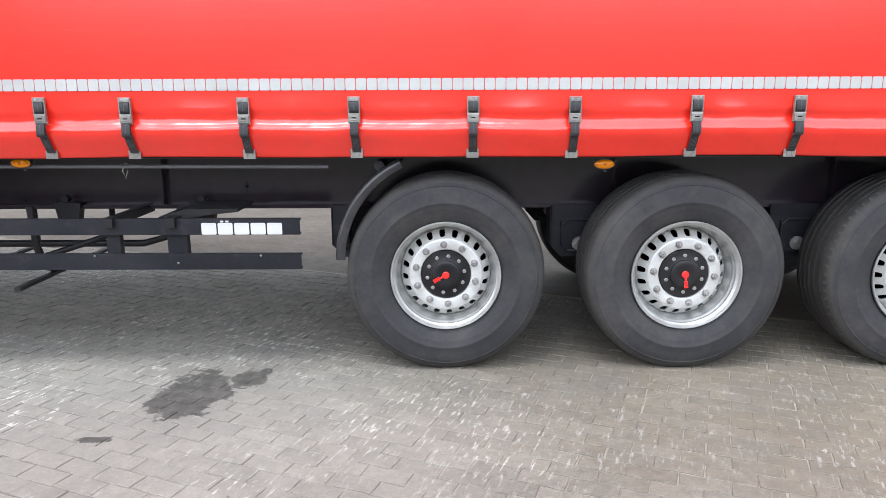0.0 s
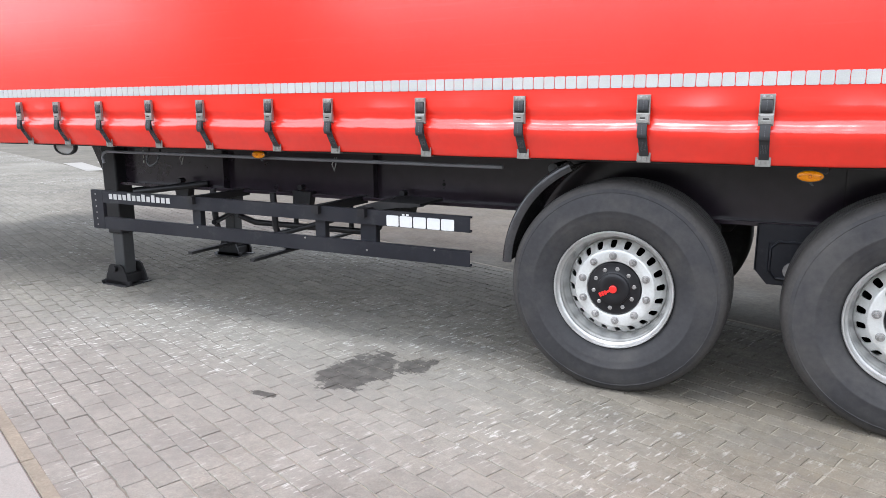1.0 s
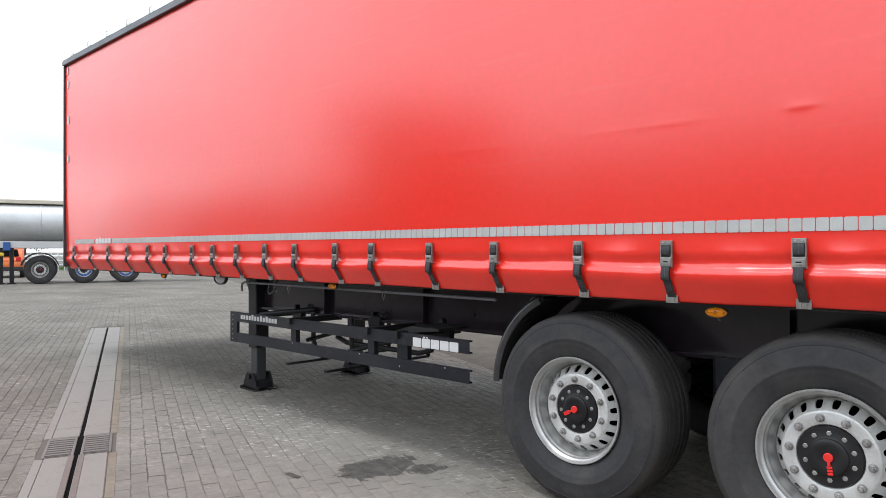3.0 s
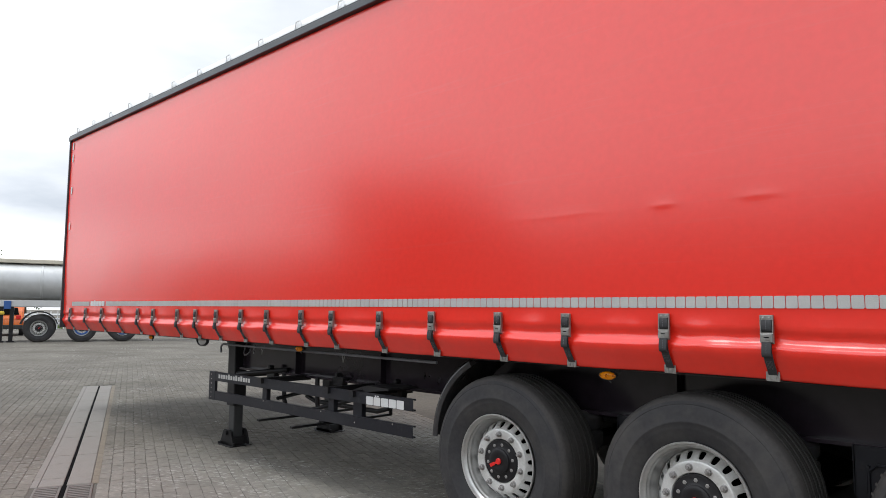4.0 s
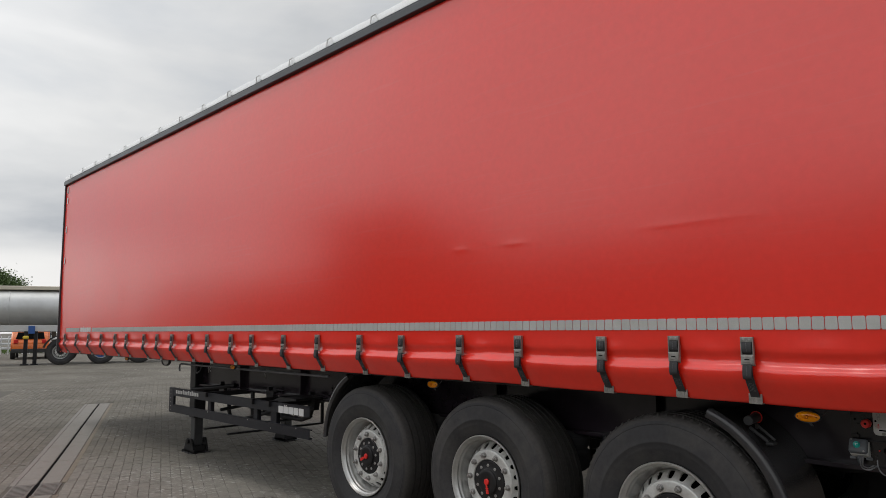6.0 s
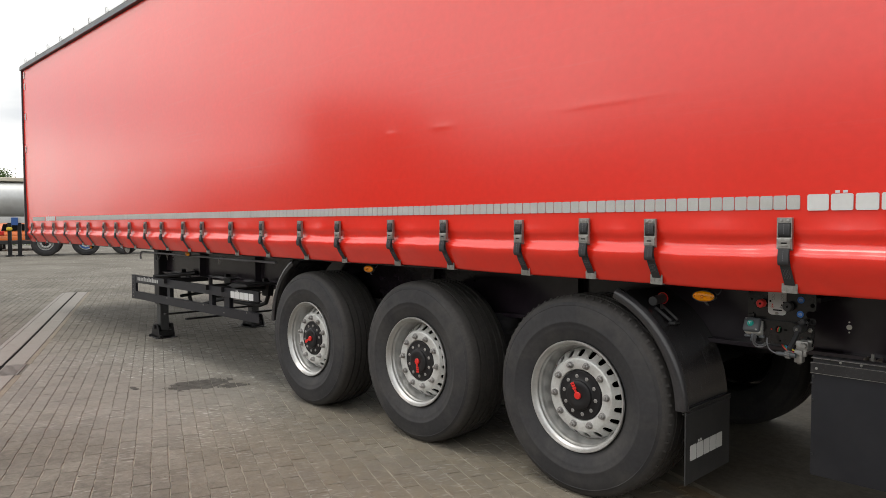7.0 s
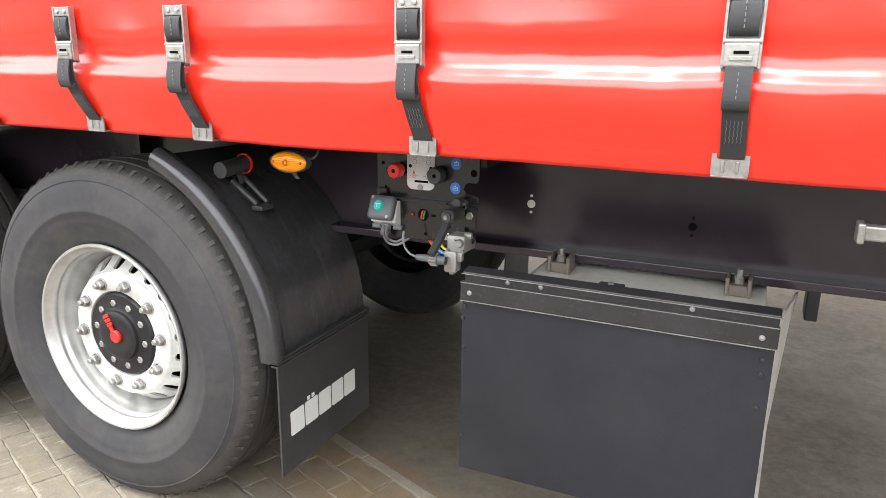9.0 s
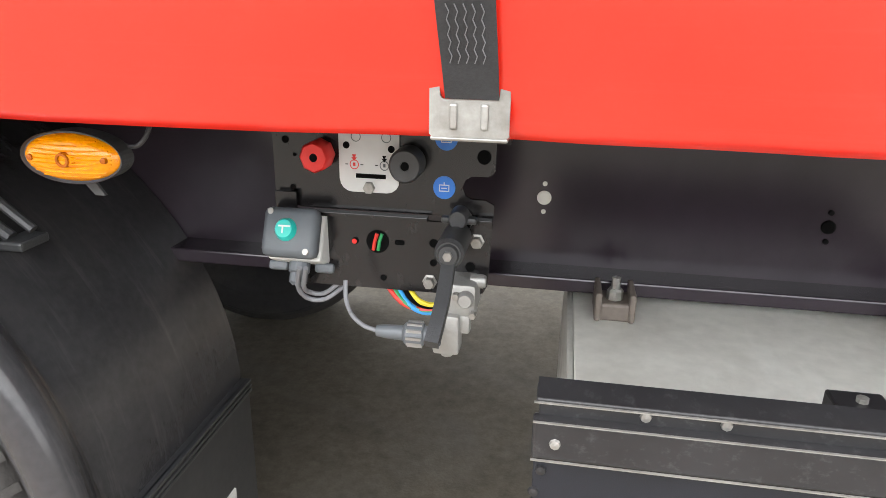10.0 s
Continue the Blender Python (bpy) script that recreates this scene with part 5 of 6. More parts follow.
part("catch_bolt", Shape().lathe([(0.006, 0.898), (0.006, 0.905), (0, 0.906)], (4.128, 0.178, 0), 'z', 8), M_STEEL, catch)

# latch and rod farther back
s = Shape().box(4.562, 4.612, 0.108, 0.135, 1.063, 1.09, 0.004).box(4.555, 4.567, 0.1, 0.142, 1.058, 1.094, 0.003).box(4.604, 4.634, 0.1, 0.142, 1.046, 1.062, 0.003).box(4.606, 4.626, 0.1, 0.145, 1.05, 1.1, 0.004)
s.rod([(4.61, 0.12, 1.072), (4.642, 0.12, 1.07)], 0.015, 12)
latch = part("rod_latch", s, M_STEEL, trailer, "galvanised latch holding a steel rod")
part("rod", Shape().rod([(4.63, 0.12, 1.072), (5.3, 0.13, 1.03)], 0.009, 12), M_LIGHTBOX, latch, smooth=True)
part("hanger", Shape().box(4.617, 4.623, 0.118, 0.124, 1.09, 1.17), M_STEEL, latch)

# ---- control panel beside the stowage box ----
panel = thing("control_panel", "", "")
panel.parent = trailer
panel.matrix_basis = Matrix.Translation((0.1974, -0.0311, 0.0051)) @ Matrix.Diagonal((0.9505, 0.936, 0.994, 1))
tagged(panel, "black brake and air suspension control panel with cables")
PY = 0.45


def set_in(f):
    """Sets a piece of the panel farther in or out, by the factor f from a point before it."""
    p = Vector((3.804, -0.486, 1.2665))
    return Matrix.Translation(p) @ Matrix.Scale(f, 4) @ Matrix.Translation(-p)


def disc_shape(x, z, r, y0, y1, seg=20):
    return Shape().lathe([(0, y0), (r, y0), (r, y1)], (x, 0, z), seg=seg)


out = [(3.405, 1.16), (3.405, 1.008), (3.45, 1.002), (3.722, 1.002), (3.722, 1.02), (3.71, 1.026)] + [(3.694 - 0.017 * math.sin(a), 1.042 - 0.016 * math.cos(a)) for a in (0.3, 0.8, 1.57, 2.3, 2.9)] + [(3.715, 1.058), (3.722, 1.066), (3.722, 1.16)]
up_plate = part("valve_plate", Shape().prism(out, PY, PY + 0.006), M_PANEL, panel)
part("mount_plate", Shape().box(3.4, 3.74, PY + 0.007, 0.73, 1.1, 1.12), M_CHASSIS, panel)
low = [(3.456, 0.996), (3.452, 0.894), (3.70, 0.894), (3.712, 0.899), (3.718, 0.91), (3.722, 0.996)]
low_plate = part("switch_plate", Shape().prism(low, PY - 0.012, PY - 0.006), M_PANEL, panel)
part("plate_edge", Shape().box(3.455, 3.632, PY - 0.02, PY - 0.006, 0.996, 1.0025, 0.001).box(3.68, 3.722, PY - 0.02, PY - 0.006, 0.998, 1.004, 0.001), M_PANEL, low_plate, "worn bright folded edge")
part("switch_tab", Shape().box(3.408, 3.44, PY - 0.012, PY - 0.006, 1.0, 1.026, 0.001), M_PANEL, low_plate)
# flat dark discs painted as the shade inside the plate's holes
for x, z, r in ((3.559, 0.963, 0.0165), (3.526, 0.962, 0.005), (3.567, 0.911, 0.0045), (3.64, 0.966, 0.006), (3.64, 0.938, 0.005), (3.70, 0.905, 0.007), (3.693, 0.936, 0.007)):
    part("opening", disc_shape(x, z, r, PY - 0.0135, PY - 0.011), M_DARK, low_plate)
part("opening", Shape().box(3.584, 3.598, PY - 0.0135, PY - 0.011, 0.96, 0.967, 0.002), M_DARK, low_plate)
for dx, col in ((-0.006, M_WIRE_RED), (0.001, M_WIRE_GREEN)):
    part("inner_wire", Shape().rod([(3.559 + dx, PY - 0.0145, 0.951), (3.561 + dx, PY - 0.0148, 0.963), (3.565 + dx, PY - 0.0145, 0.975)], 0.0026, 6), col, low_plate, smooth=True)
part("coloured_insert", disc_shape(3.525, 0.9615, 0.0035, PY - 0.0145, PY - 0.012), M_CAP_RED, low_plate)
# more dark discs for hole shade, on the upper plate
for x, z, r in ((3.706, 1.084, 0.0095), (3.424, 1.095, 0.005), (3.437, 1.075, 0.0025), (3.432, 1.03, 0.004)):
    part("opening", disc_shape(x, z, r, PY - 0.0015, PY + 0.001), M_DARK, up_plate)
# white instruction plate with plain marks
wp = [(3.503, 1.15), (3.503, 1.047)] + [(3.521 - 0.018 * math.cos(a), 1.047 - 0.018 * math.sin(a)) for a in (0.4, 0.8, 1.2, 1.57)] + [(3.571 + 0.018 * math.sin(a), 1.047 - 0.018 * math.cos(a)) for a in (0, 0.4, 0.8, 1.2)] + [(3.589, 1.062), (3.589, 1.15)]
white = part("instruction_plate", Shape().prism(wp, PY - 0.004, PY - 0.0005), M_WHITE, panel, "white instruction plate with small black and red marks")
part("name_bar", Shape().box(3.527, 3.57, PY - 0.0048, PY - 0.0042, 1.0485, 1.0545), M_DARK, white)
# dark discs again for the shade in the screw holes
for x, z in ((3.514, 1.092), (3.578, 1.089)):
    part("opening", disc_shape(x, z, 0.0048, PY - 0.0048, PY - 0.003), M_DARK, white)
for x, col in ((3.525, M_CAP_RED), (3.568, M_DARK)):
    part("arrow_mark", Shape().prism([(x - 0.003, 1.080), (x + 0.003, 1.080), (x + 0.001, 1.076), (x + 0.004, 1.076), (x, 1.071), (x - 0.004, 1.076), (x - 0.001, 1.076)], PY - 0.0048, PY - 0.0042), col, white)
    s = Shape().lathe([(0.0055, -0.0002), (0.0066, -0.0002), (0.0066, 0.0003), (0.0055, 0.0003)], (x, PY - 0.0045, 1.0665), seg=18, closed=True)
    s.box(x - 0.0016, x + 0.0016, PY - 0.0048, PY - 0.0042, 1.0645, 1.069)
    part("ring_mark", s, col if x < 3.55 else M_GREYBOX, white)
    for d in (-0.011, 0.011):
        part("dash_mark", Shape().box(x + d - 0.002, x + d + 0.002, PY - 0.0048, PY - 0.0042, 1.066, 1.067), M_DARK, white)
    for k in range(2):
        part("ring_mark", Shape().lathe([(0.006, -0.0002), (0.007, -0.0002), (0.007, 0.0003), (0.006, 0.0003)], (x + 0.003, PY - 0.0045, 1.104 + 0.016 * k), seg=18, closed=True), M_GREYBOX, white)
part("plate_bolt", Shape().lathe([(0.0, PY - 0.011), (0.008, PY - 0.011), (0.0085, PY - 0.004)], (3.546, 0, 1.036), seg=6), M_STEEL, white)
# push-pull knobs
for x, z, col, r in ((3.479, 1.080, M_CAP_RED, 0.021), (3.605, 1.075, M_PLASTIC, 0.0225)):
    s = Shape()
    k = 14 if col is M_PLASTIC else 6
    s.lathe([(0.006, 0.413), (0.006, 0.408), (r - 0.003, 0.407), (r, 0.411), (r, 0.44), (r - 0.004, 0.444)], (x, 0, z), seg=28 if k == 14 else 8)
    s.lathe([(r - 0.006, 0.44), (r - 0.006, 0.45)], (x, 0, z), seg=20)
    kn = part("knob", s, col, panel, "red push-pull valve knob" if col is M_CAP_RED else "black push-pull valve knob", smooth=True)
    # dark disc across the bore, painted as its shade
    part("knob_bore", disc_shape(x, z, 0.0055, 0.4075, 0.42), M_DARK, kn)
# blue round labels
for x, z in ((3.652, 1.041), (3.654, 1.106)):
    lab = part("round_label", disc_shape(x, z, 0.0155, PY - 0.002, PY, 28), M_BLUE, panel, "round blue suspension label")
    s = Shape()
    for a, b, c, d in ((-0.007, 0.007, 0.003, 0.0042), (-0.007, 0.007, -0.0052, -0.004), (-0.0072, -0.006, -0.005, 0.004), (0.006, 0.0072, -0.005, 0.004), (-0.004, 0.004, -0.0012, 0.0), (-0.0007, 0.0007, 0.004, 0.0075)):
        s.box(x + a, x + b, PY - 0.0028, PY - 0.0018, z + c, z + d)
    part("pictogram", s, M_WHITE, lab)
# raise and lower lever
s = Shape()
s.lathe([(0, 0.345), (0.012, 0.345), (0.014, 0.35), (0.016, 0.35), (0.0195, 0.356), (0.0195, 0.43), (0.016, 0.438)], (3.681, 0, 0.981), seg=28)
s.rod([(3.681, 0.356, 0.97), (3.681, 0.335, 0.952), (3.681, 0.312, 0.936), (3.679, 0.285, 0.917), (3.676, 0.262, 0.9)], 0, flat=(0.0172, 0.014))
lever = part("valve_lever", s, M_PLASTIC, panel, "worn black plastic lever", smooth=True, angle=30, at=Matrix.Translation((-0.006, 0, 0)) @ set_in(0.985))
s = Shape()
for k in range(7):
    f = (k + 1) / 8
    s.box(3.6755, 3.6865, 0.343 - 0.09 * f, 0.349 - 0.09 * f, 0.952 - 0.062 * f, 0.956 - 0.062 * f, 0.001)
part("grip_ribs", s, M_PLASTIC, lever)
part("lever_screw", Shape().lathe([(0, 0.339), (0.006, 0.339), (0.0065, 0.346)], (3.681, 0, 0.981), seg=6), M_STEEL, lever)
s = Shape()
s.lathe([(0, 0.395), (0.011, 0.395), (0.013, 0.4), (0.013, 0.425)], (3.679, 0, 1.012), seg=20)
s.box(3.655, 3.703, 0.405, 0.42, 1.004, 1.013, 0.003)
part("wing_knob", s, M_PLASTIC, panel, smooth=True, angle=30)
part("collar", Shape().lathe([(0.014, 0.42), (0.014, 0.445)], (3.68, 0, 1.0), seg=20), M_ALU, panel)
for x, z in ((3.701, 0.973), (3.635, 0.910)):
    part("plate_bolt", Shape().lathe([(0, PY - 0.024), (0.0075, PY - 0.024), (0.008, PY - 0.014), (0.011, PY - 0.013), (0.011, PY - 0.011)], (x, 0, z), seg=6), M_STEEL, panel)
# cast valve body
s = Shape()
s.box(3.655, 3.712, 0.43, 0.52, 0.862, 0.912, 0.008)
s.box(3.651, 3.69, 0.42, 0.46, 0.808, 0.868, 0.005)
s.lathe([(0.0, 0.8), (0.009, 0.8), (0.011, 0.804), (0.011, 0.81)], (3.67, 0.44, 0), 'z', 8)
s.lathe([(0, 0.418), (0.009, 0.418), (0.012, 0.424), (0.012, 0.44)], (3.697, 0, 0.892), seg=16)
s.box(3.686, 3.704, 0.43, 0.45, 0.838, 0.866, 0.004)
s.lathe([(0, 3.722), (0.008, 3.722), (0.01, 3.718), (0.01, 3.7)], (0, 0.46, 0.908), 'x', 16)
valve = part("valve_body", s, M_ALU, panel, "grimy cast aluminium valve body", smooth=True, angle=35, at=Matrix.Translation((-0.008, 0, 0)) @ set_in(0.955))
for x, z in ((3.683, 0.896), (3.708, 0.87), (3.66, 0.87)):
    part("valve_screw", Shape().lathe([(0, 0.421), (0.005, 0.421), (0.006, 0.43)], (x, 0, z), seg=6), M_STEEL, valve)
# plug and cables
s = Shape().lathe([(0.0, 3.56), (0.008, 3.56), (0.010, 3.575), (0.011, 3.6), (0.014, 3.602), (0.0165, 3.606), (0.0165, 3.63), (0.013, 3.632), (0.012, 3.655)], (0, 0.42, 0.837), 'x', 20)
plug = part("plug", s, M_GREYBOX, panel, "grey round cable plug", smooth=True, angle=30, at=set_in(0.938))
s = Shape()
for k in range(10):
    a = 2 * math.pi * k / 10
    s.box(3.607, 3.629, 0.42 + 0.0165 * math.cos(a) - 0.002, 0.42 + 0.0165 * math.cos(a) + 0.002, 0.837 + 0.0165 * math.sin(a) - 0.002, 0.837 + 0.0165 * math.sin(a) + 0.002)
part("plug_ring", s, M_NUT, plug)
part("cable", Shape().rod([(3.56, 0.42, 0.837), (3.54, 0.42, 0.843), (3.523, 0.42, 0.858), (3.515, 0.42, 0.88), (3.512, 0.43, 0.905)], 0.0034, 8, soft=5), M_CABLE, panel, "grey cable", smooth=True, at=set_in(0.938))
for d in (0.0, 0.009):
    part("cable", Shape().rod([(3.47 + d, 0.36, 0.945), (3.458 + d, 0.38, 0.912), (3.462 + d * 0.4, 0.4, 0.887 + d), (3.485, 0.41, 0.882 + d), (3.508, 0.425, 0.896 + d), (3.53, 0.46, 0.912)], 0.0034, 8, soft=5), M_CABLE, panel, "grey cable", smooth=True, at=set_in(1.03))
for k, (col, name) in enumerate(((M_WIRE_RED, "red"), (M_WIRE_GREEN, "green"), (M_WIRE_BLUE, "blue"), (M_DARK, "black"), (M_WIRE_YELLOW, "yellow"))):
    o = k * 0.009
    drop = (0.03, 0.032, 0.036, 0.02, 0.016)[k]
    part("air_line", Shape().rod([(3.548 + o, 0.5, 0.93), (3.556 + o, 0.47, 0.905), (3.585 + o * 0.7, 0.45, 0.888 - drop * 0.4), (3.615 + o * 0.4, 0.45, 0.88 - drop * 0.6), (3.655, 0.455, 0.878 - drop * 0.5)], 0.0042, 8, soft=5), col, panel, name + " plastic line", smooth=True)
# push button box
btn = thing("switch_box", "", "")
btn.parent = panel
btn.matrix_basis = set_in(1.0926) @ pose(3.475, 0.345, 0.994, -26, -1, -2)
tagged(btn, "grey push-button box with a teal button")
part("lid", Shape().box(-0.037, 0.037, -0.03, -0.004, -0.031, 0.031, 0.009), M_GREYBOX, btn, smooth=True, angle=60)
part("case", Shape().box(-0.037, 0.037, -0.003, 0.034, -0.032, 0.031, 0.004), M_LIGHTBOX, btn)
part("button", Shape().lathe([(0, -0.038), (0.011, -0.038), (0.0135, -0.034), (0.0145, -0.03)], (-0.003, 0, 0.002), seg=24), M_TEAL, btn, "teal round button", smooth=True)
part("button_mark", Shape().box(-0.01, 0.006, -0.0388, -0.0381, 0.004, 0.006).box(-0.005, -0.003, -0.0388, -0.0381, -0.004, 0.004), M_WHITE, btn)
for x, z in ((-0.026, 0.024), (0.026, -0.024)):
    part("screw", Shape().lathe([(0, -0.031), (0.004, -0.031), (0.004, -0.028)], (x, 0, z), seg=10), M_STEEL, btn)
part("gland", Shape().lathe([(0.007, -0.062), (0.012, -0.058), (0.012, -0.046), (0.014, -0.044), (0.014, -0.03)], (0.0, 0.02, 0), 'z', 12), M_GREYBOX, btn)
for a in (-0.045, 0.02):
    part("foot_tab", Shape().box(a, a + 0.027, 0.02, 0.03, -0.043, -0.03, 0.004), M_GREYBOX, btn)

# ---- the yard behind: tank trailer, car, rail, trees ----
TX, TY = -28.6, 5.46
TZ = lift(TX)
tank = thing("tank_trailer", "silver cylindrical tank semi-trailer parked across the yard", "trailer", at=pose(TX, TY, TZ, 0, 0, 72))
# own axes: x runs along the tank, the seen side is at minus y
s = Shape()
prof = [(0.0, -6.2), (0.35, -6.18), (0.58, -6.05), (0.66, -5.8)] + [(0.66, -5.8 + i * 1.0) for i in range(1, 12)] + [(0.66, 5.7), (0.58, 5.95), (0.3, 6.1), (0, 6.12)]
s.lathe(prof, (0, 0, 0), 'x', 40)
s.v = [(x, y * 1.45, z * 1.14 + 2.36) for x, y, z in s.v]
part("tank", s, M_TANK, tank, "dull brushed steel tank", smooth=True)
for x in (-4.0, -2.0, 0.0, 2.0, 4.0):
    s = Shape().lathe([(0.66, x - 0.04), (0.675, x - 0.03), (0.675, x + 0.03), (0.66, x + 0.04)], (0, 0, 0), 'x', 40)
    s.v = [(a, b * 1.45, c * 1.14 + 2.36) for a, b, c in s.v]
    part("ring", s, M_TANK, tank, smooth=True)
s = Shape().box(-5.6, 5.6, -0.5, 0.5, 3.11, 3.27, 0.03)
part("walkway", s, M_CREAM, tank, "cream roof walkway")
for y in (0.55, -0.55):
    part("frame_beam", Shape().box(-5.5, 5.6, y - 0.05, y + 0.05, 1.36, 1.64, 0.01), M_WHITE, tank, "white painted frame beam")
part("side_panel", Shape().box(-5.4, 5.5, -0.94, -0.9, 1.38, 1.62, 0.01), M_WHITE, tank, "white side panel")
for x in (0.0, 1.5, 3.0):
    for y, turn in ((1.16, 180), (-1.16, 0)):
        w = wheel(tank, pose(x, y, 0.535, 0, 0, turn), 10, 40)
        if x > 0 and y < 0:
            part("trim_ring", Shape().lathe([(0.2, 0.05), (0.262, 0.045), (0.262, 0.07)], seg=40), M_BLUE_CASE, w, "blue rim ring")
    part("axle", Shape().rod([(x, -1.0, 0.535), (x, 1.0, 0.535)], 0.06, 10), M_CHASSIS, tank)
rows = []
for i in range(15):
    a = radians(15 + 150 * i / 14)
    rows.append([(r * math.cos(a), y, 0.535 + r * math.sin(a)) for r, y in ((0.68, -1.22), (0.66, -1.2), (0.66, -0.75), (0.63, -0.75), (0.63, -1.2), (0.65, -1.22))])
part("mudguard", Shape().grid(rows), M_GREYBOX, tank, smooth=True, angle=50)
for x in (-0.95, -1.3):
    part("support_leg", Shape().box(x - 0.07, x + 0.07, -0.9, -0.75, 0.05, 1.38, 0.01).box(x - 0.14, x + 0.14, -0.97, -0.68, 0.0, 0.05, 0.01), M_CHASSIS, tank)
part("pump_box", Shape().box(-1.22, -0.98, -1.02, -0.95, 1.28, 1.6, 0.02), M_BLUE_CASE, tank, "blue pump box")
part("valve_block", Shape().box(-1.4, -1.18, -1.06, -0.95, 1.06, 1.2, 0.05), M_YELLOW, tank, "yellow valve block")

# a car beyond the tank trailer
def build_car():
    car = thing("car", "small orange hatchback parked beyond the tank trailer", "car", at=pose(-36.6, 6.1, lift(-36.6), 0, 0, 165))
    s = Shape()
    side = [(-1.95, 0.35), (-1.98, 0.75), (-1.85, 0.92), (-1.55, 1.35), (-1.1, 1.5), (0.2, 1.5), (0.95, 1.02), (1.8, 0.88), (1.98, 0.6), (1.95, 0.32)]
    s.prism(side, -0.82, 0.82)
    bm = bmesh.new()
    me = s.mesh("tmp", M_ORANGE_CAR)
    bm.from_mesh(me)
    bmesh.ops.bevel(bm, geom=bm.edges[:], offset=0.07, segments=3, affect='EDGES')
    part("body", Shape().take(bm), M_ORANGE_CAR, car, smooth=True, angle=60)
    part("rear_window", Shape().add([(-1.84, -0.62, 1.0), (-1.84, 0.62, 1.0), (-1.6, 0.55, 1.33), (-1.6, -0.55, 1.33), (-1.8, -0.62, 1.0), (-1.8, 0.62, 1.0), (-1.56, 0.55, 1.33), (-1.56, -0.55, 1.33)], [(0, 1, 2, 3), (4, 7, 6, 5), (0, 4, 5, 1), (1, 5, 6, 2), (2, 6, 7, 3), (3, 7, 4, 0)]), M_DARK, car)
    for y in (-0.83, 0.815):
        part("side_window", Shape().prism([(-1.5, 1.0), (0.75, 1.02), (0.15, 1.4), (-1.1, 1.4)], y, y + 0.015), M_DARK, car)
    part("bumper", Shape().box(-2.02, -1.9, -0.8, 0.8, 0.32, 0.52, 0.03), M_PLASTIC, car)
    for y in (-0.7, 0.5):
        part("tail_lamp", Shape().box(-1.99, -1.9, y, y + 0.2, 0.78, 0.98, 0.03), M_CAP_RED, car)
    for x in (-1.25, 1.25):
        for y in (-0.84, 0.64):
            t = part("car_wheel", Shape().lathe([(0.0, 0.0), (0.19, 0.0), (0.22, -0.01), (0.3, 0.0), (0.315, 0.03), (0.315, 0.17), (0.3, 0.2), (0, 0.2)], (x, y, 0.315), seg=24), M_RUBBER, car, smooth=True)
            part("car_rim", Shape().lathe([(0, -0.004), (0.18, -0.012), (0.2, 0.0)], (x, y, 0.315), seg=20), M_RIM, t)
    return car


build_car()

# white rail and grass verge
fence = thing("guard_rail", "white painted picket rail along the verge", "fence")
fx, fa = -44.0, radians(100)
for k in range(60):
    d = -12 + k * 0.4
    part("picket", Shape().box(-0.05, 0.05, -0.02, 0.02, 0, 1.1, 0.01) if k == 0 else picket, M_GALV_FENCE, fence, at=pose(fx - 0.17 * d, 5 + d, lift(fx)))
    if k == 0:
        picket = fence.children[0].data
for z in (0.35, 0.62, 0.9):
    part("rail_board", Shape().rod([(fx + 0.17 * 12 - 0.04, 5 - 12, lift(fx) + z), (fx - 0.17 * 12 - 0.04, 5 + 12, lift(fx) + z)], 0.07, 4), M_GALV_FENCE, fence)
s = Shape()
rg = random.Random(3)
for k in range(9000):
    x, y = fx - 1.0 - rg.random() * 10, -25 + rg.random() * 60
    h, a = 0.12 + rg.random() * 0.2, rg.random() * 6.28
    z0 = lift(x) - 0.02
    dx, dy = 0.03 * math.cos(a), 0.03 * math.sin(a)
    s.add([(x - dx, y - dy, z0), (x + dx, y + dy, z0), (x + dy * 1.5, y + dx * 1.5, z0 + h)], [(0, 1, 2)])
verge = part("grass_verge", s, M_GRASS)
tagged(verge, "rough green grass verge behind the rail", "grass", kind="stuff")


def tree(x, y, h, seed):
    r = random.Random(seed)
    t = thing("tree", "leafy green deciduous tree beyond the yard", "tree", at=pose(x, y, lift(x)), group="trees beyond the yard")
    s = Shape()
    s.lathe([(0.26, 0), (0.2, h * 0.2), (0.15, h * 0.4), (0.06, h * 0.7), (0.0, h * 0.8)], (0, 0, 0), 'z', 10)
    tips = []
    for k in range(11):
        a, z = r.random() * 6.28, h * (0.28 + 0.05 * k)
        ln = h * (0.38 - 0.022 * k) * r.uniform(0.8, 1.15)
        p1 = (ln * 0.5 * math.cos(a), ln * 0.5 * math.sin(a), z + ln * 0.35)
        p2 = (ln * math.cos(a + 0.2), ln * math.sin(a + 0.2), z + ln * 0.55)
        s.rod([(0, 0, z), p1, p2], 0.045, 5)
        tips += [p1, p2]
    part("trunk", s, M_BARK, t)
    c = Shape()
    for p in tips + [(0, 0, h * 0.85), (0, 0, h * 0.7)]:
        for _ in range(1300):
            q = Vector((r.gauss(0, 1), r.gauss(0, 1), r.gauss(0, 0.7))) * h * 0.07
            b = Vector(p) + q
            u, v = Vector((r.gauss(0, 1), r.gauss(0, 1), r.gauss(0, 1))).normalized() * r.uniform(0.05, 0.1), Vector((r.gauss(0, 1), r.gauss(0, 1), r.gauss(0, 1))).normalized() * r.uniform(0.04, 0.08)
            c.add([b - u, b + v, b + u, b - v], [(0, 1, 2, 3)])
    part("crown", c, M_LEAF, t)
    return t


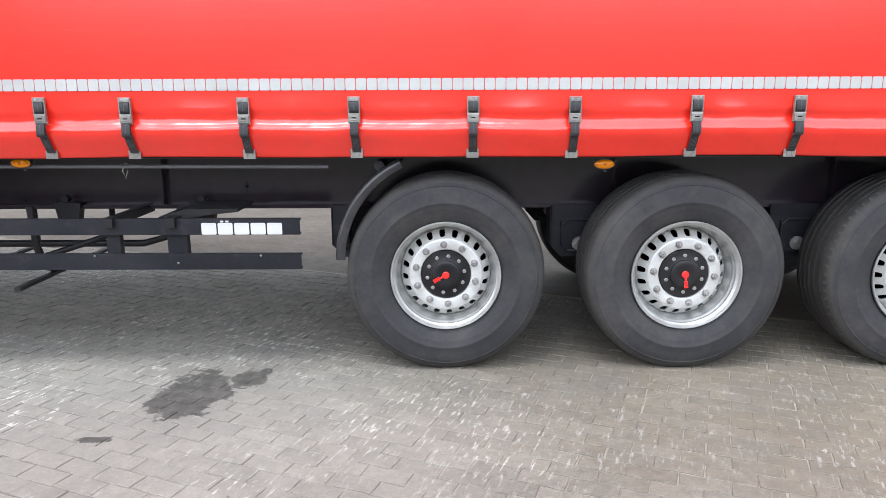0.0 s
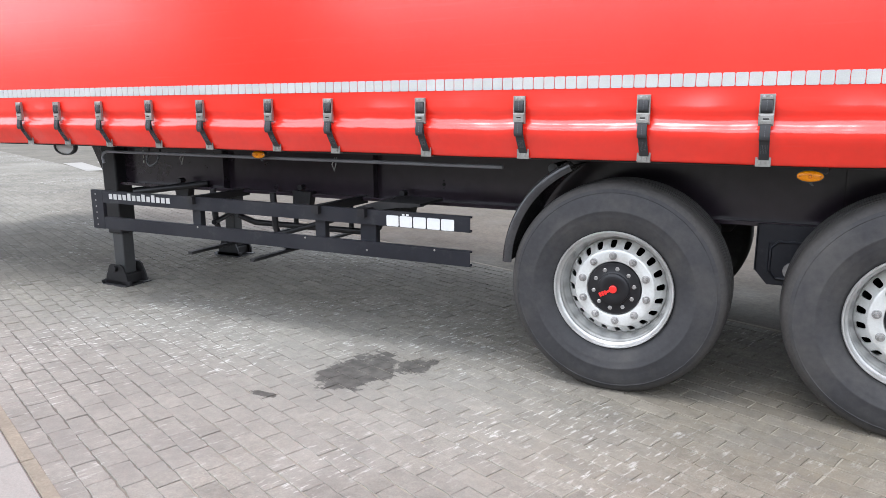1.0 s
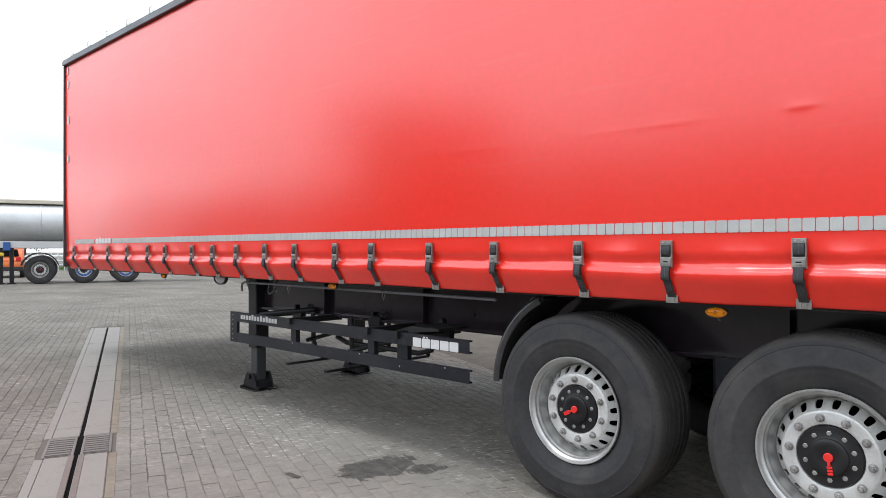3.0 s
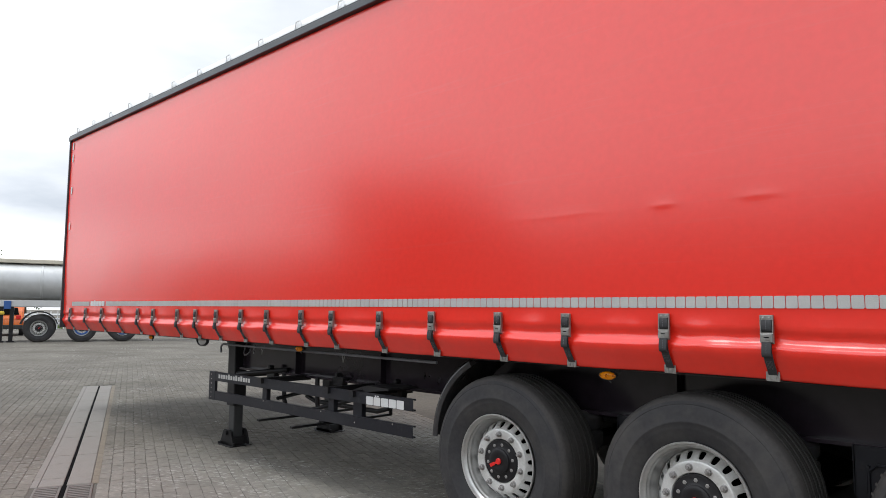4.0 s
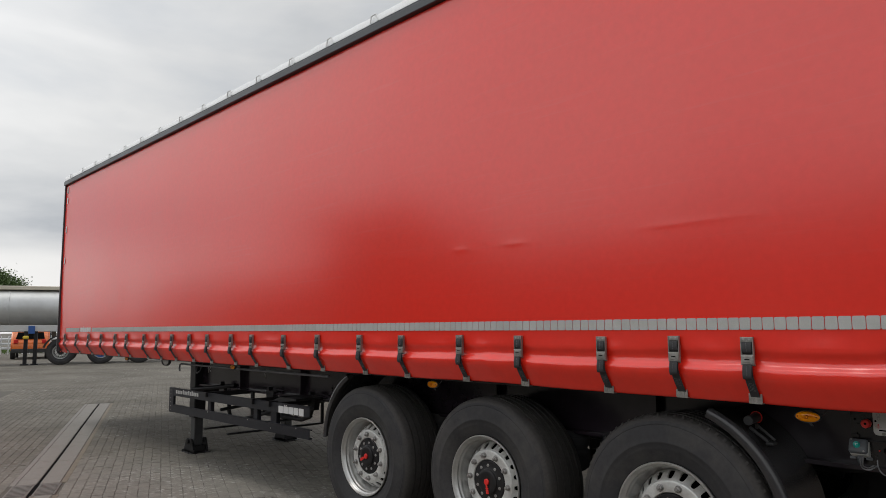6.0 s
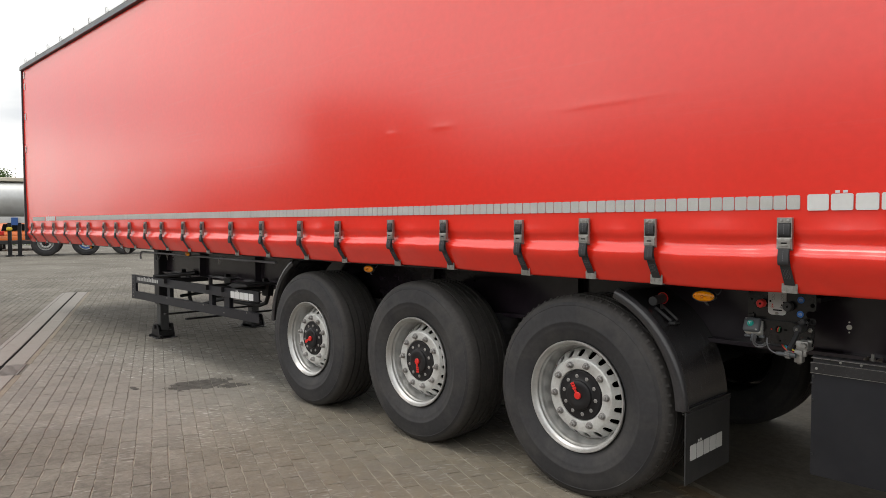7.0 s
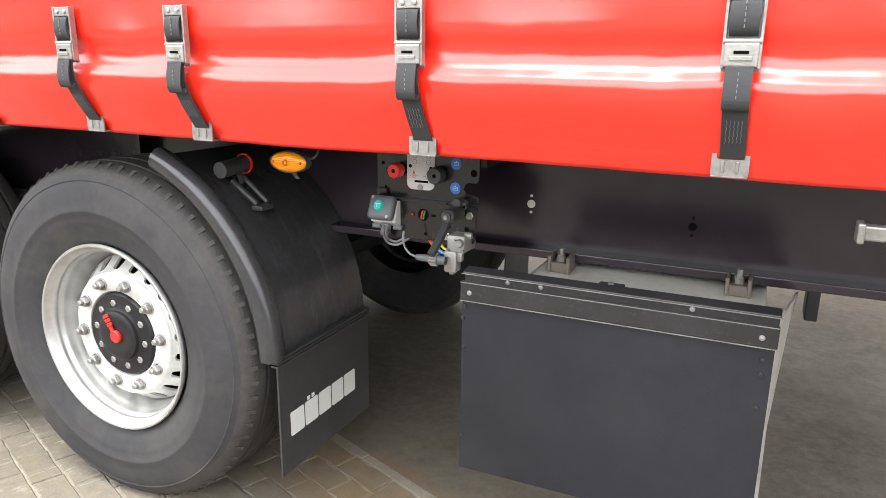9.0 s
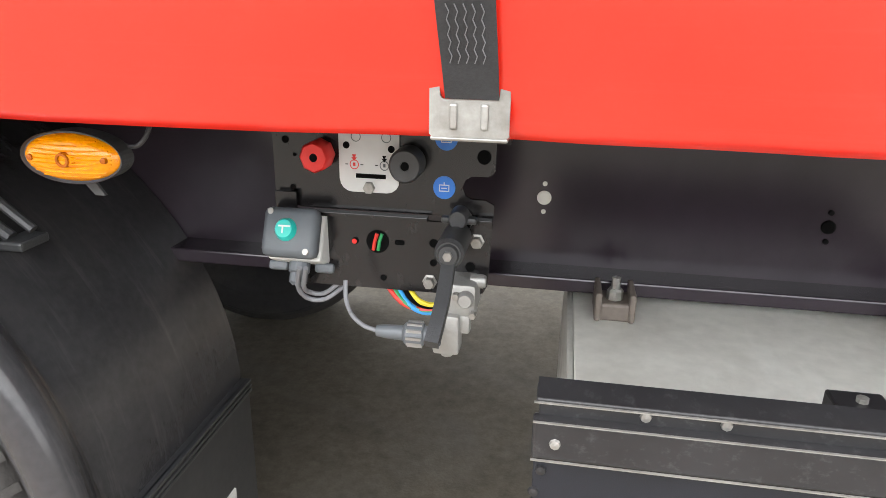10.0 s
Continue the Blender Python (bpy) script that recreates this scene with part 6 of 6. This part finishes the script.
for k, (x, y, h) in enumerate(((-58, 8.3, 6.3), (-60, 13.0, 4.6), (-61, 17.5, 5.2), (-62, 5.2, 5.0), (-64, 0.5, 5.4), (-66, -6.0, 5.5))):
    tree(x, y, h, 20 + k)

# ---- across the yard, seen in the shine of the curtain ----
hall = thing("warehouse", "long low grey-brown metal-clad warehouse across the yard", "building")
part("wall", Shape().box(-75, 45, -40, -28, -0.1, 5.2), M_BRICK_WALL, hall)
part("roof", Shape().box(-75.3, 45.3, -40.3, -27.6, 5.2, 5.4, 0.05), M_RAIL, hall)
for k in range(8):
    x = -60 + k * 13
    part("roller_door", Shape().box(x, x + 4, -28.02, -27.95, 0.0, 3.7, 0.02), M_GREYBOX, hall)
lorry = thing("box_lorry", "dark box lorry parked across the yard with its doors shut", "lorry", at=pose(-7.7, -6.3, 0, 0, 0, -35.1))
# own axes: the doors face plus y, the cab is at minus y
part("body", Shape().box(-1.45, 1.45, -7.0, -0.06, 0.95, 4.25, 0.02), M_BRICK_WALL, lorry, "dark grey-brown panelled box body")
for a in (-1.42, 0.01):
    door = part("rear_door", Shape().box(a, a + 1.41, -0.055, 0.0, 1.0, 4.2, 0.012), M_BRICK_WALL, lorry)
    part("lock_bar", Shape().rod([(a + 0.7, 0.03, 1.05), (a + 0.7, 0.03, 4.15)], 0.015, 8), M_IRON, door)
part("bumper", Shape().box(-1.2, 1.2, -0.4, -0.25, 0.45, 0.62, 0.02), M_CHASSIS, lorry)
for a in (-0.45, 0.45):
    part("chassis_beam", Shape().box(a - 0.04, a + 0.04, -8.8, -0.3, 0.7, 0.95, 0.01), M_CHASSIS, lorry)
part("cab", Shape().box(-1.22, 1.22, -9.2, -7.2, 0.6, 3.3, 0.12), M_FRAME, lorry)
for b in (-1.9, -7.9):
    wheel(lorry, pose(1.25, b, 0.52, 0, 0, 90), 8, 30)
    wheel(lorry, pose(-1.25, b, 0.52, 0, 0, -90), 8, 30)
    part("axle", Shape().rod([(-1.0, b, 0.52), (1.0, b, 0.52)], 0.06, 10), M_CHASSIS, lorry)

# faded white paint on the far concrete
s = Shape()
for a, b, c in (((-15.5, 8.3), (-13.0, 7.1), 0.22), ((-15.2, 8.9), (-14.0, 8.2), 0.12)):
    d = (Vector(b) - Vector(a)).normalized()
    q = Vector((-d.y, d.x)) * c
    s.add([(p[0], p[1], lift(p[0]) + 0.003) for p in (Vector(a) - q, Vector(b) - q, Vector(b) + q, Vector(a) + q)], [(0, 1, 2, 3)])
tagged(part("painted_marking", s, M_CONC), "faded white marking painted on the concrete", "marking", kind="structure")

# an unseen wall, added to block light reaching under the trailer's rear
tagged(part("wall_dock", Shape().box(3.2, 16.0, 5.6, 5.9, -0.1, 5.0), M_BRICK_WALL), "plain unseen wall added to shade the ground under the trailer", "wall", kind="structure")

# ---- paving blocks, laid in running bond ----
paving = thing("block_paving", "worn grey-brown concrete block paving", "paving", kind="structure")


def block_shape(rnd):
    """One block round its own middle: a flat face with a worn, uneven arris."""
    a, b, c, d = 0.0978, 0.0478, 0.003, -0.012
    ring = [(-a, -b), (-a * 0.6, -b), (-a * 0.2, -b), (a * 0.2, -b), (a * 0.6, -b), (a, -b), (a, 0), (a, b), (a * 0.6, b), (a * 0.2, b), (-a * 0.2, b), (-a * 0.6, b), (-a, b), (-a, 0)]
    n = len(ring)
    wander = [(rnd.uniform(-0.0025, 0.0025), rnd.uniform(-0.0034, 0.0034)) for _ in ring]
    lo = [(x + p, y + q, d) for (x, y), (p, q) in zip(ring, wander)]
    rim_ = [(x + p, y + q, -0.0026) for (x, y), (p, q) in zip(ring, wander)]
    hi = [((x + p) * (1 - c / a) + rnd.uniform(-0.0012, 0.0012), (y + q) * (1 - c / b) + rnd.uniform(-0.0012, 0.0012), 0) for (x, y), (p, q) in zip(ring, wander)]
    return lo + rim_ + hi, [tuple(range(2 * n, 3 * n))] + [(k + o, (k + 1) % n + o, (k + 1) % n + o + n, k + o + n) for o in (0, n) for k in range(n)]


rb = random.Random(12)
block_meshes = [Shape().add(*block_shape(rb)).mesh("paving_block", M_BLOCKS) for _ in range(6)]
rest = Shape()
single = 0
v_index = 0
v = SEAM_V - 0.055
while v > -4.6:
    for k in range(-90, 45):
        uu = k * 0.2 + (0.1 if v_index % 2 else 0) + 0.03
        if abs(v - DRAIN_V) < 0.275 and DRAIN_END - 0.1 < uu < 4.1:
            continue
        x, y = xy_of(uu + rb.uniform(-0.003, 0.003), v + rb.uniform(-0.0022, 0.0022))
        if not (-15.5 < x < 5.6 and -3.4 < y < 6.0):
            continue
        z = lift(x) + rb.uniform(-0.0014, 0.0008) + 0.0015 * noise.noise((x * 0.8, y * 0.8, 0))
        tilt = (rb.uniform(-0.6, 0.6), rb.uniform(-0.35, 0.35) - math.degrees(math.atan(0.02 if x < -5.0 else 0)) * -1, math.degrees(GRID) + rb.uniform(-0.8, 0.8))
        if single < 300 and -0.35 < x < 3.3 and -1.45 < y < 0.12:
            part("paving_block", block_meshes[single % 6], None, paving, at=pose(x, y, z, *tilt))
            single += 1
        else:
            m = pose(x, y, z, *tilt)
            vs, fs = block_shape(rb)
            rest.add([(m @ Vector(p))[:] for p in vs], fs)
    v -= 0.1005
    v_index += 1
tagged(part("paving_field", rest, M_BLOCKS, paving), kind="stuff")
# narrow edging course along the concrete
edge_mesh = Shape().box(-0.248, 0.248, -0.02, 0.02, -0.05, 0.0, 0.004).mesh("edging_stone", M_EDGE)
for k in range(-24, 16):
    x, y = xy_of(k * 0.5, SEAM_V + 0.02)
    part("edging_stone", edge_mesh, None, paving, at=pose(x, y, lift(x) - 0.001, 0, 0, math.degrees(GRID)))
